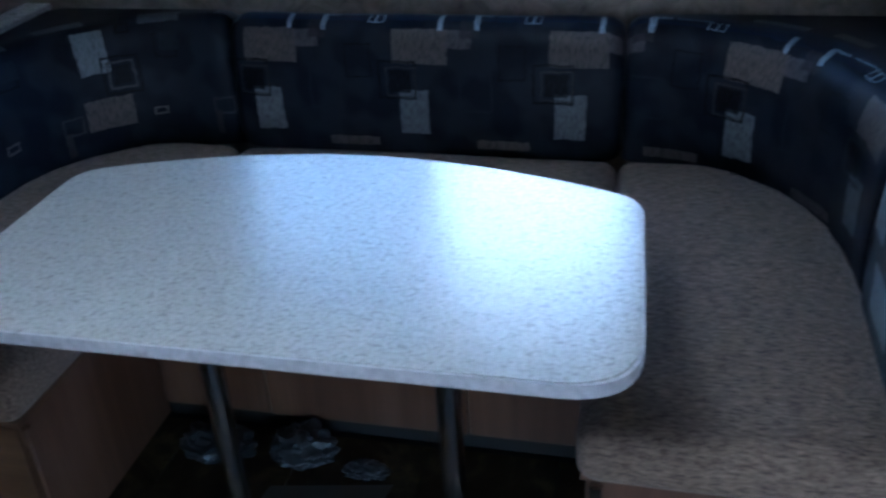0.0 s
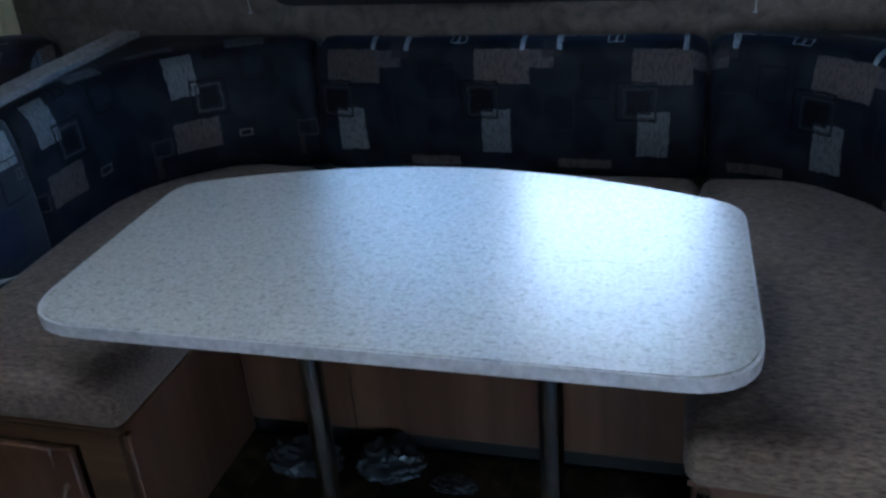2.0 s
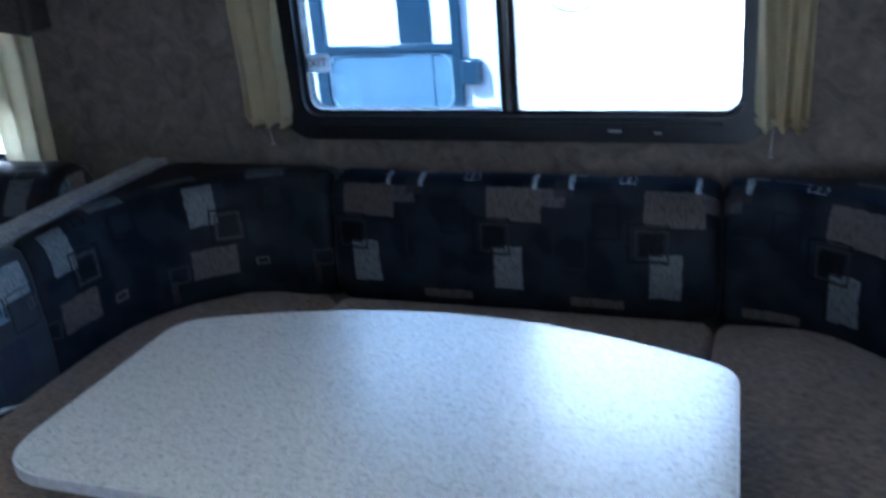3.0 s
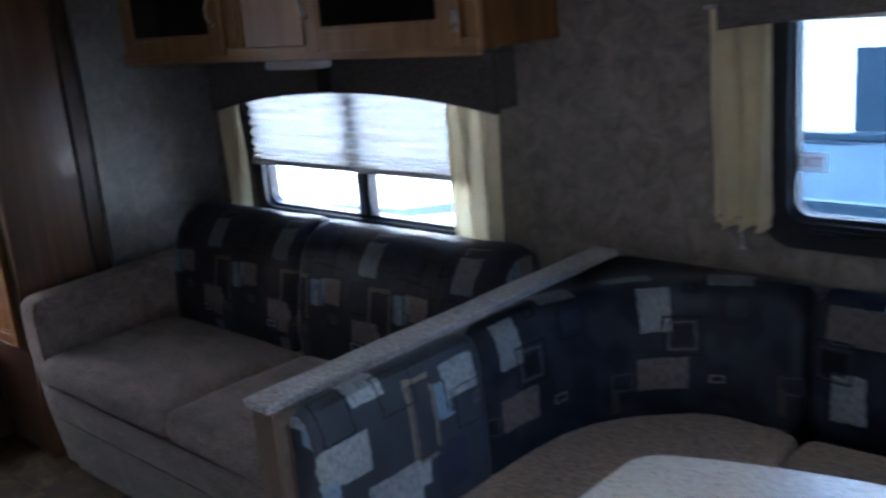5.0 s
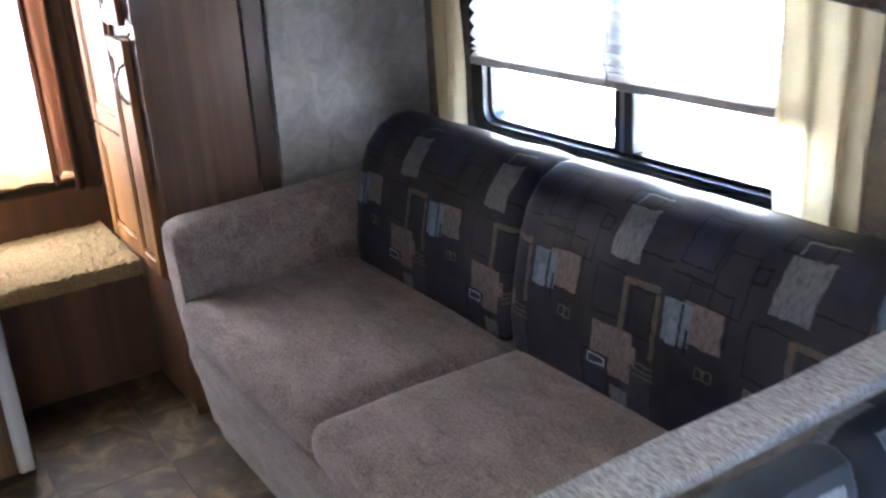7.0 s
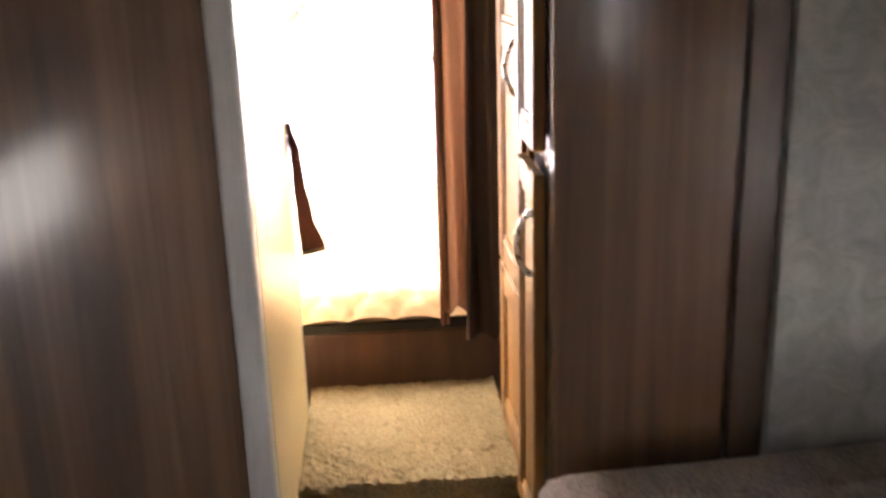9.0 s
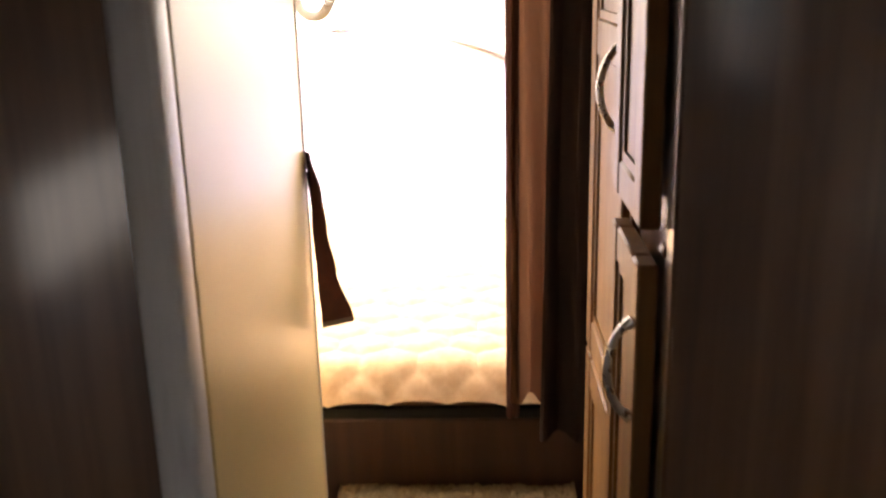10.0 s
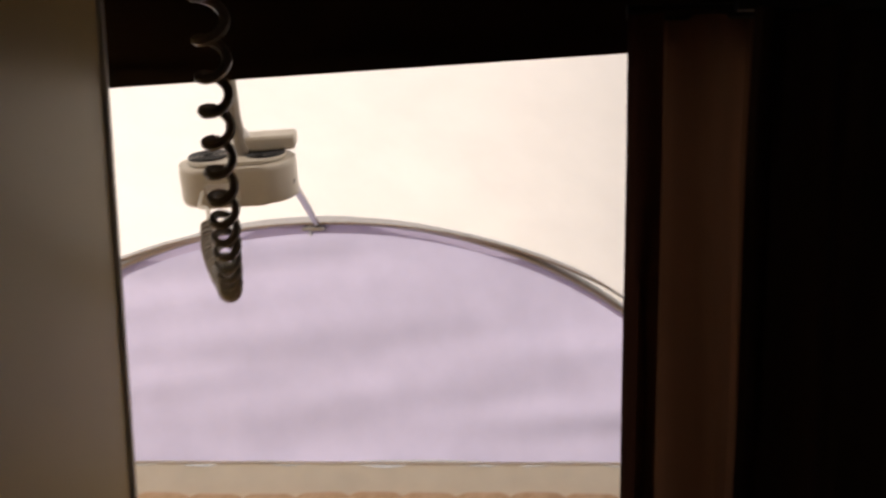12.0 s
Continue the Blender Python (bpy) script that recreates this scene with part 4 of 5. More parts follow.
def wedge(path, heart, walls, u0, v0=0.0, n_top=5):
    """A corner cushion: a curved front carried along a plan line, with a flat top that reaches back into a square corner.
    heart is the centre of the curve, walls the two lines x and y that close the corner."""
    pts = [Vector(p) for p in path]
    dist = [0.0]
    for a, b in zip(pts, pts[1:]):
        dist.append(dist[-1] + (b - a).length)
    total = dist[-1]
    front = [(d, z) for d, z in BACK[:8]]
    bm = bmesh.new()
    layer = bm.loops.layers.uv.new("UVMap")
    rows = []
    for i, p in enumerate(pts):
        out = (p - Vector(heart))
        if (heart[1] - p.y) > 0:
            out.y = 0
        out.normalize()
        deep = min(t for t in ((walls[0] - p.x) / out.x if abs(out.x) > 1e-4 else 9, (walls[1] - p.y) / out.y if abs(out.y) > 1e-4 else 9) if t > 0)
        near = min(dist[i], total - dist[i])
        k = 0.030 * (1 - math.sqrt(max(0.0, 1 - (1 - min(1.0, near / 0.045)) ** 2)))
        ring_pts, v, last = [], v0, None
        shape = front + [(0.058 + (deep - 0.058) * q, 0.842 - 0.010 * q) for q in steps(1 / n_top, 1, n_top - 1)] + [(deep, 0.478)]
        for d, z in shape:
            zz = z - k * (z > 0.75) - 0.3 * k * (z > 0.82)
            dd = d + k * (d < 0.05)
            w = Vector((p.x + out.x * min(dd, deep), p.y + out.y * min(dd, deep), zz))
            soft = noise.noise_vector(w * 7.0) * 0.003
            if d < deep - 0.004:
                w += soft
            v += math.hypot(d - last[0], z - last[1]) if last else 0
            last = (d, z)
            ring_pts.append((bm.verts.new(w), (u0 + dist[i], v)))
        rows.append(ring_pts)
    for a, b in zip(rows, rows[1:]):
        for j in range(len(a)):
            q = (a[j], b[j], b[(j + 1) % len(a)], a[(j + 1) % len(a)])
            f = bm.faces.new([c[0] for c in q])
            for lp, c in zip(f.loops, q):
                lp[layer].uv = c[1]
    for row in (rows[0], rows[-1]):
        f = bm.faces.new([c[0] for c in row])
        for lp, c in zip(f.loops, row):
            lp[layer].uv = c[1]
    return bm


def dense(path):
    """The same plan line with close stations at its ends."""
    pts = [Vector(p) for p in path]
    out = [pts[0].lerp(pts[1], q) for q in (0.0, 0.05, 0.15, 0.32, 0.6)] + pts[1:-1] + [pts[-1].lerp(pts[-2], q) for q in (0.6, 0.32, 0.15, 0.05, 0.0)]
    return [tuple(p) for p in out]


single("back_cushion", bolster([(0.9, -0.125), (1.953, -0.125)], BACK, 0.09, v0=0.0), bench_cloth, "navy patterned back cushion against the window wall", "cushion", "bench back cushions")
left_line = dense([(0.40, -0.715), (0.40, -0.67), *arc(0.9, -0.625, 0.5, 180, 90, 30)])
single("corner_cushion", wedge(left_line, (0.9, -0.625), (0.312, -0.006), 0.055), corner_cloth, "navy patterned deep corner back cushion with a curved front", "cushion", "bench back cushions")
right_line = dense([*arc(1.956, -0.625, 0.5, 90, 0, 30), (2.456, -0.67), (2.456, -0.715)])
single("corner_cushion", wedge(right_line, (1.956, -0.625), (2.612, -0.006), -0.105), bench_cloth, "navy patterned deep corner back cushion with a curved front", "cushion", "bench back cushions")
single("end_cushion", bolster([(0.40, -1.215), (0.40, -0.719)], [(min(d * 0.80, 0.088) if d > 0.03 else d, z + 0.004) for d, z in BACK], 0.0, 0.018), end_cloth_lit, "navy patterned end back cushion beside the divider", "cushion", "bench back cushions")
single("end_cushion", bolster([(2.456, -0.719), (2.456, -1.18)], BACK, 0.0), end_cloth_lit, "navy patterned end back cushion of the bench", "cushion", "bench back cushions")
leaf = sheet(steps(0, 1, 8), steps(0, 1, 4), lambda u, w: (0.42 + 0.055 * u - 0.02 * w, -0.925 - 0.055 * w + 0.02 * u, 0.515 + 0.012 * u * u))
bmesh.ops.solidify(leaf, geom=leaf.faces[:], thickness=0.001)
single("paper_tag", leaf, paper, "small blue-white paper tag lying on the bench cushion", "paper")

def crumple(cx, cy, rx, ry, h, seed):
    """A loose heap of crumpled film, with sharp creases."""
    bm = bmesh.new()
    bmesh.ops.create_icosphere(bm, subdivisions=4, radius=1.0)
    for q in bm.verts:
        d = q.co.normalized()
        k = 1 + 0.40 * (abs(noise.noise(d * 2.3 + Vector((seed, 0, 0)))) - 0.2) + 0.30 * abs(noise.noise(d * 5.5 + Vector((0, seed, 0))))
        q.co = (cx + rx * d.x * k, cy + ry * d.y * k, max(0.004, h * (d.z + 0.30) * k * 0.36))
    return bm


single("plastic_wrap", crumple(1.06, -0.84, 0.085, 0.055, 0.12, 1.7), clear_wrap, "crumpled clear plastic wrap on the floor under the table", "plastic wrap", "wrap on the floor")
single("plastic_wrap", crumple(1.27, -0.82, 0.075, 0.06, 0.12, 5.1), clear_wrap, "crumpled clear plastic wrap on the floor under the table", "plastic wrap", "wrap on the floor")
single("plastic_wrap", crumple(1.44, -0.86, 0.05, 0.03, 0.04, 8.3), clear_wrap, "small scrap of plastic wrap on the floor", "plastic wrap", "wrap on the floor")
flat = sheet(steps(0, 1, 10), steps(0, 1, 6), lambda u, w: (1.235 + 0.28 * u - 0.03 * w, -0.945 + 0.05 * u - 0.17 * w, 0.006 + 0.008 * u * w))
bmesh.ops.solidify(flat, geom=flat.faces[:], thickness=0.003)
single("cardboard_sheet", flat, card, "flat brown cardboard sheet lying under the table", "cardboard")

divider = thing("divider_wall", (0.236, -0.62, 0), "low divider wall with a grey fabric cap and wood end", "divider")
part("core", box(0.238, 0.290, -1.225, -0.002, 0.0, 0.828), wall_paper, divider)
part("end_panel", box(0.234, 0.306, -1.240, -1.2255, 0.0, 0.828, 0.003), divider_wood, divider, "brown wood end panel")
part("cap", pad(0.226, 0.308, -1.252, -0.003, 0.8285, 0.848, 0.005, 18, 0.001), cap_cloth, divider, "grey fabric cap")
for y in (-1.195, -0.648, -0.12):
    part("button", lathe([(0.0105, -0.002), (0.0115, 0.001), (0.008, 0.0035), (0.001, 0.0045)], (0.262, y, 0.8495), 18), cap_cloth, divider, "fabric-covered button")
single("upholstery_bolster", box(0.2905, 0.3065, -1.205, -0.62, 0.376, 0.79, 0.004), bench_wood, "narrow brown backing board behind the end cushion", "board")

# ---- sofa ----
sofa = thing("sofa", (-0.75, -0.6, 0), "grey-brown plush sofa with navy patterned back cushions", "sofa")
part("arm", prism([(-0.880, 0.015), (-0.912, 0.25), (-0.932, 0.42), (-0.940, 0.60), (-0.940, 0.645), (-0.922, 0.667), (-0.89, 0.676), (-0.30, 0.698), (-0.10, 0.698), (-0.10, 0.015)], "x", -1.615, -1.505, 0.016, 3), sofa_plush, sofa)
part("base_panel", prism([(-0.890, 0.012), (-0.935, 0.235), (-0.92, 0.243), (-0.16, 0.243), (-0.16, 0.012)], "x", -1.502, 0.195, 0.008), sofa_plush, sofa)
part("front_rail", prism([(-0.940, 0.2435), (-0.952, 0.30), (-0.946, 0.362), (-0.30, 0.362), (-0.30, 0.2435)], "x", -1.502, 0.195, 0.012), sofa_plush, sofa)
part("seat_cushion", pad(-1.502, -0.693, -0.958, -0.395, 0.3625, 0.468, 0.038, 18, 0.022, 0.010), sofa_plush, sofa)
part("seat_cushion", pad(-0.690, 0.175, -0.958, -0.395, 0.3625, 0.468, 0.038, 18, 0.022, 0.010), sofa_plush, sofa)
SOFA = [(0.005, 0.462), (0.0, 0.54), (0.010, 0.65), (0.030, 0.745), (0.058, 0.812), (0.10, 0.862), (0.15, 0.888), (0.20, 0.890), (0.245, 0.868), (0.272, 0.82), (0.285, 0.70), (0.285, 0.462)]
part("back_cushion", bolster([(-1.455, -0.415), (-0.704, -0.415)], SOFA, -0.015, 0.018, 0.006), sofa_cloth, sofa, "navy and brown patterned back cushion")
part("back_cushion", bolster([(-0.703, -0.415), (0.150, -0.415)], SOFA, -0.083, 0.022, 0.006), sofa_cloth, sofa, "navy and brown patterned back cushion")
part("back_board", box(-1.50, 0.15, -0.126, -0.11, 0.05, 0.78, 0.006), sofa_plush, sofa)

# ---- cabinets ----
over = thing("overhead_cabinet", (-0.75, -0.17, 1.43), "oak overhead cabinet with dark glass doors above the sofa", "cabinet")
part("carcass", box(-1.652, 0.138, -0.330, -0.002, 1.445, 2.05, 0.002), wardrobe_wood, over)
part("bottom_rail", box(-1.652, 0.138, -0.352, -0.3305, 1.43, 1.475, 0.003), oak_rail, over)
part("top_rail", box(-1.652, 0.138, -0.352, -0.3305, 1.80, 2.05, 0.003), oak_rail, over)
part("end_stile", box(0.098, 0.138, -0.352, -0.3305, 1.4755, 1.7995, 0.003), oak, over)
part("centre_panel", box(-0.86, -0.535, -0.350, -0.3305, 1.4755, 1.7995, 0.002), oak, over)
for x in (-0.95, -0.905):
    part("mullion", box(x, x + 0.03, -0.356, -0.3305, 1.4755, 1.7995, 0.003), oak, over)
d = framed_door("door", -0.53, 0.083, 1.455, 1.79, -0.372, 0.0195, oak, over, glass=True, stile=0.06)
for z in (1.52, 1.72):
    part("hinge", box(0.075, 0.097, -0.384, -0.3725, z - 0.028, z + 0.028, 0.003), nickel, d, "bright metal hinge")
pull_handle(-0.505, -0.373, 1.60, 0.09, d)
d = framed_door("door", -1.60, -0.965, 1.455, 1.79, -0.372, 0.0195, oak, over, glass=True, stile=0.06)
pull_handle(-0.995, -0.373, 1.60, 0.09, d)
part("raised_panel", box(-0.852, -0.550, -0.359, -0.3505, 1.476, 1.632, 0.002), oak, over)
scroll = bmesh.new()
tube([(-0.705 - 0.098 * math.cos(q), -0.362, 1.640 + 0.058 * math.sin(q)) for q in steps(0, math.pi, 22)], 0.006, 8, bm=scroll)
for s in (-0.06, 0.0, 0.06):
    tube([(-0.705 + s + 0.020 * math.cos(q), -0.362, 1.655 + 0.024 * math.sin(q)) for q in steps(-0.6, math.pi + 0.6, 16)], 0.005, 8, bm=scroll)
part("scroll_ornament", scroll, black_plastic, over, "small black scrolled ornament")
lamp = thing("cabinet_light", (-0.795, -0.2, 1.40), "oval white plastic light under the overhead cabinet", "light fixture")
part("base", prism(round_rect(-0.96, -0.63, -0.255, -0.145, 0.05, 8), "z", 1.421, 1.4445, 0.003), white_paint, lamp)
part("lens", prism(round_rect(-0.945, -0.645, -0.243, -0.157, 0.042, 8), "z", 1.392, 1.4205, 0.010, 4), white_paint, lamp, "ribbed frosted lens")

wardrobe = thing("wardrobe", (-2.0, -0.5, 0.0), "oak wardrobe with framed doors and metal pulls beside the step", "wardrobe")
part("carcass", box(-2.325, -1.718, -0.888, -0.102, 0.0, 2.05), dark_wood, wardrobe)
part("face_stile", box(-1.962, -1.945, -0.900, -0.8885, 0.43, 2.05, 0.002), wardrobe_wood, wardrobe)
part("face_stile", box(-1.735, -1.718, -0.900, -0.8885, 0.43, 2.05, 0.002), brown_trim, wardrobe)
part("shelf_trim", prism([(-0.8885, 1.160), (-0.902, 1.162), (-0.905, 1.168), (-0.902, 1.174), (-0.8885, 1.177)], "x", -1.744, -1.728, 0.001), wardrobe_wood, wardrobe, "pale end of the ledge between the doors")
framed_door("upper_door", -1.942, -1.742, 1.187, 1.98, -0.925, 0.022, wardrobe_wood, wardrobe, stile=0.042, sunk=0.008)
low_door = framed_door("lower_door", -1.942, -1.742, 0.45, 1.150, -0.925, 0.022, wardrobe_wood, wardrobe, stile=0.042, sunk=0.008)
pull_handle(-1.757, -0.926, 1.03, 0.11, low_door)
tall = framed_door("tall_door", -2.315, -1.966, 0.84, 1.98, -0.910, 0.020, wardrobe_wood, wardrobe, stile=0.055, mid=1.345, sunk=0.008)
pull_handle(-1.990, -0.911, 1.300, 0.105, tall)
framed_door("base_door", -2.315, -1.966, 0.44, 0.832, -0.910, 0.020, wardrobe_wood, wardrobe, stile=0.055, sunk=0.008)
part("plinth", box(-2.315, -1.72, -0.895, -0.8885, 0.0, 0.425, 0.002), step_wood, wardrobe)

# ---- step and bunk ----
stair = thing("step", (-2.33, -1.13, 0), "wood-fronted step with shaggy golden carpet on top", "step")
part("riser", box(-2.090, -2.072, -1.389, -0.897, 0.0, 0.392, 0.003), step_wood, stair)
part("side_board", box(-2.57, -2.0905, -1.389, -1.375, 0.0, 0.392), step_wood, stair)


def pile(u, w):
    bump = 0.0065 * noise.fractal(Vector((u * 75, w * 75, 0)), 0.9, 2.0, 3) + 0.006 * noise.noise(Vector((u * 14, w * 14, 5)))
    if u > -2.062:
        k = (u + 2.062) / 0.05
        return (-2.062 + 0.018 * math.sin(min(1, k) * math.pi / 2) + bump * 0.4, w, 0.412 - 0.045 * k + bump * 0.5)
    return (u, w, 0.412 + bump)


part("carpet", sheet(steps(-2.575, -2.012, 110), steps(-1.388, -0.898, 100), pile), gold_carpet, stair, "shaggy golden beige carpet")
bunk = thing("bunk_bed", (-3.2, -1.27, 0), "fold-out bunk platform with a dark wood front board", "bed")
part("front_board", box(-2.598, -2.578, -2.35, -0.17, 0.0, 0.560, 0.004), step_wood, bunk)
# Near-black strip that stands for the shade in the slot under the mattress.
part("slot_shade", box(-2.599, -2.584, -2.35, -0.17, 0.5605, 0.583), shadow_gap, bunk)
part("deck", box(-3.845, -2.600, -2.34, -0.18, 0.50, 0.583), step_wood, bunk)
mattress = thing("mattress", (-3.2, -1.27, 0.5835), "peach-beige quilted mattress on the bunk", "mattress")


def quilt(u, w):
    """Shallow six-sided pillows between stitched grooves."""
    near = []
    low = math.floor(u / 0.098)
    for row in (low - 1, low, low + 1, low + 2):
        c = (w / 0.122 + 0.5 * (row % 2)) % 1.0
        for k in (c, 1 - c):
            near.append(math.hypot(u - row * 0.098, k * 0.122))
    near.sort()
    gap = near[1] - near[0]
    z = 0.660 + 0.011 * min(1.0, gap / 0.045) ** 0.6 + 0.010 * noise.noise(Vector((u * 3, w * 3, 0)))
    front, back = max(0.0, (u + 2.660) / 0.085), max(0.0, (-3.80 - u) / 0.05)
    return (u, w, z - 0.072 * min(1, front) ** 2.4 - 0.045 * min(1, back) ** 2)


part("quilt_top", sheet(steps(-3.845, -2.575, 230), steps(-2.33, -0.19, 330), quilt), quilt_cloth, mattress, "quilted peach-beige cover")
# Brown side band: the shade on the mattress front is put into its colour.
part("side_band", box(-3.84, -2.590, -2.33, -0.19, 0.5835, 0.618, 0.012, 3), plain_mat("mattress_band_shade", (0.20, 0.115, 0.065), 0.9, 0, 0.2, 40), mattress, "mattress side band, its shade put in as brown")

# brown privacy curtain and its strap
v = thing("bunk_valance", (-2.58, -1.3, 1.53), "fabric valance over the bunk opening, unlit darkness put in its colour", "valance", "valances")
# The unlit header's darkness is painted with the near-black cloth.
part("board", prism([(-2.37, 1.512), (-1.44, 1.560), (-1.01, 1.581), (-0.15, 1.622), (-0.15, 1.80), (-2.37, 1.80)], "x", -2.599, -2.578, 0.003), curtain_shaded, v)
part("hem", prism([(-2.37, 1.507), (-1.44, 1.555), (-1.01, 1.576), (-0.15, 1.617), (-0.15, 1.630), (-1.01, 1.589), (-1.44, 1.568), (-2.37, 1.520)], "x", -2.577, -2.572, 0.001), curtain_shaded, v, "stitched hem of the valance")
part("top_batten", box(-2.599, -2.570, -2.37, -0.15, 1.8005, 1.83, 0.003), brown_trim, v)
for name, y0, y1, x, z0, folds, material, lab in (("privacy_curtain", -1.027, -0.935, -2.535, 0.625, 2, curtain_brown, "brown privacy curtain drawn aside at the bunk"), ("privacy_curtain", -0.960, -0.60, -2.48, 0.57, 7, curtain_shaded, "privacy curtain gathered behind the wardrobe, in the darker shaded cloth")):
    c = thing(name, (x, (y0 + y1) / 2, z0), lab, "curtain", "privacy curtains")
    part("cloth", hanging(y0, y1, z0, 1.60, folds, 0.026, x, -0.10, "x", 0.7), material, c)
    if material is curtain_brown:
        part("leading_fold", hanging(-1.040, -1.014, z0 - 0.03, 1.60, 1, 0.010, x + 0.022, 0.0, "x", 2.2), curtain_fold_shade, c, "turned-back leading edge, its shade put in a darker colour")
    part("rail", tube([(x, y0 - 0.01, 1.603), (x, y1 + 0.01, 1.603)], 0.006, 8), black_plastic, c)


def curve_at(w, knots):
    """A smooth value along knots (share, value)."""
    for (a, p), (b, q) in zip(knots, knots[1:]):
        if w <= b:
            k = (w - a) / (b - a)
            return p + (q - p) * k * k * (3 - 2 * k)
    return knots[-1][1]


OUTER = [(0.0, 0.013), (0.24, 0.029), (0.45, 0.034), (0.70, 0.046), (1.0, 0.073)]
INNER = [(0.0, 0.0), (0.24, 0.006), (0.40, 0.006), (0.70, 0.011), (1.0, 0.016)]


def strap_at(u, w):
    """A strap that leaves the wall edge side-on, twists and flares towards its cut end."""
    y = curve_at(w, INNER) * (1 - u) + curve_at(w, OUTER) * u
    return (-2.398 + 0.012 * w + 0.022 * (u - 0.5) * (1 - w) ** 2, -1.3855 + y, 1.154 - 0.307 * w + 0.013 * (u - 0.5) * w * w)


strap = sheet(steps(0, 1, 6), steps(0, 1, 28), strap_at)
bmesh.ops.solidify(strap, geom=strap.faces[:], thickness=0.003)
st = thing("curtain_strap", (-2.40, -1.35, 0.89), "dark brown fabric tie-back strap hanging from the wall end", "strap")
part("band", strap, plain_mat("strap_brown", (0.095, 0.040, 0.022), 0.85, 0, 0.3, 60), st)
part("end_hem", sheet(steps(0, 1, 6), steps(0.972, 1.004, 3), lambda u, w: tuple(Vector(strap_at(u, w)) + Vector((0.0045, 0, 0)))), plain_mat("strap_hem", (0.30, 0.25, 0.22), 0.8, 0, 0.2, 60), st, "pale stitched cut end")
loop = sheet(steps(0, 1, 3), steps(0, 1, 14), lambda u, w: (-2.401, -1.3845 + 0.010 * w + 0.009 * u, 1.120 - 0.125 * w))
bmesh.ops.solidify(loop, geom=loop.faces[:], thickness=0.003)
part("back_band", loop, plain_mat("strap_back", (0.10, 0.045, 0.022), 0.85, 0, 0.3, 60), st, "inner turn of the strap")

# ---- tent end ----
tent = thing("tent_end", (-3.3, -1.4, 0.6), "cream canvas tent end glowing with daylight over the bunk", "tent")


def hoop(a, h, half, p):
    s, c = math.sin(a), math.cos(a)
    return -1.5 - half * math.copysign(abs(c) ** p, c), 0.54 + h * max(0.0, s) ** p


def roof_at(a, x):
    k = (x + 3.865) / 1.245
    h = 0.743 + 0.567 * math.sin(min(1, k) * math.pi / 2) ** 0.8
    y, z = hoop(a, h, 0.955 + 0.145 * k, 1.0 - 0.45 * k)
    sag = 0.02 * math.sin(math.pi * min(1, max(0, k))) * noise.noise(Vector((x * 2.2, y * 2.2, z * 2)))
    return (x + 0.006 * noise.noise(Vector((y * 9, z * 9, 1))), y, z + sag + 0.012 * noise.noise(Vector((x * 5 + y * 4, y * 2, 7))))


part("roof_canvas", sheet(steps(0, math.pi, 48), steps(-3.865, -2.62, 22), roof_at), canvas, tent, "cream canvas roof")


def end_at(y, w):
    top = 0.54 + 0.735 * math.sqrt(max(0.0, 1 - ((y + 1.5) / 0.945) ** 2))
    low = 0.700
    z = low + (max(top, low + 0.01) - low) * w
    fold = 0.015 * noise.noise(Vector((y * 6 + z * 3, z * 2.0, 2))) + 0.011 * noise.noise(Vector((y * 2 - z * 7, z * 11, 4)))
    return (-3.915 + 0.045 * w ** 2 + fold, y, z)


part("end_panel", sheet(steps(-2.43, -0.57, 70), steps(0, 1, 26), end_at), canvas_panel, tent, "pale lavender-grey tent end panel")
part("skirt", sheet(steps(-2.43, -0.30, 70), steps(0, 1, 8), lambda y, w: (-3.905 + 0.10 * w + 0.010 * noise.noise(Vector((y * 12, w, 3))), y, 0.696 - 0.052 * math.sin(w * math.pi / 2) + 0.014 * noise.noise(Vector((y * 9, w * 2, 0))) * (1 - w))), canvas_skirt, tent, "cream canvas skirt")
part("seam_piping", tube([(-3.902, y, 0.701) for y in steps(-2.43, -0.57, 30)], 0.004, 6), canvas, tent)
part("bow", tube([(-3.86, *hoop(a, 0.743, 0.95, 1.0)) for a in steps(0.03, math.pi - 0.03, 60)], 0.011, 10), steel, tent, "curved steel tent bow")
part("second_bow", tube([(-3.845, *hoop(a, 0.741, 1.03, 1.0)) for a in steps(0.03, math.pi - 0.03, 60)], 0.006, 8), steel, tent, "thin second tent bow")
part("bow_sleeve", sheet(steps(0.05, math.pi - 0.05, 60), steps(0, 1, 3), lambda a, w: (-3.867 + 0.004 * w, *hoop(a, 0.735 - 0.022 * w, 0.945, 1.0))), canvas_panel, tent)

fan = thing("tent_lamp", (-3.5, -1.51, 1.375), "ivory plastic tent lamp hung on a metal rod", "lamp")
body = prism(round_rect(-3.575, -3.425, -1.622, -1.398, 0.06, 8), "z", 1.376, 1.432, 0.008, 3)
part("body", body, ivory, fan)
part("top_plate", prism(round_rect(-3.56, -3.44, -1.605, -1.415, 0.05, 8), "z", 1.4322, 1.438, 0.002), ivory, fan)
for y in (-1.565, -1.455):
    grille = bmesh.new()
    for r in (0.012, 0.021, 0.030, 0.038):
        tube([(-3.5 + r * math.cos(q), y + r * math.sin(q), 1.440) for q in steps(0, 2 * math.pi, 24)], 0.0022, 6, False, grille)
    part("grille", grille, black_plastic, fan, "round dark grille")
part("bracket", box(-3.56, -3.50, -1.50, -1.395, 1.4405, 1.462, 0.004), ivory, fan)
part("knob", lathe([(0.022, 0.0), (0.022, 0.018), (0.015, 0.03), (0.010, 0.034)], (-3.52, -1.50, 1.438), 18), white_paint, fan)
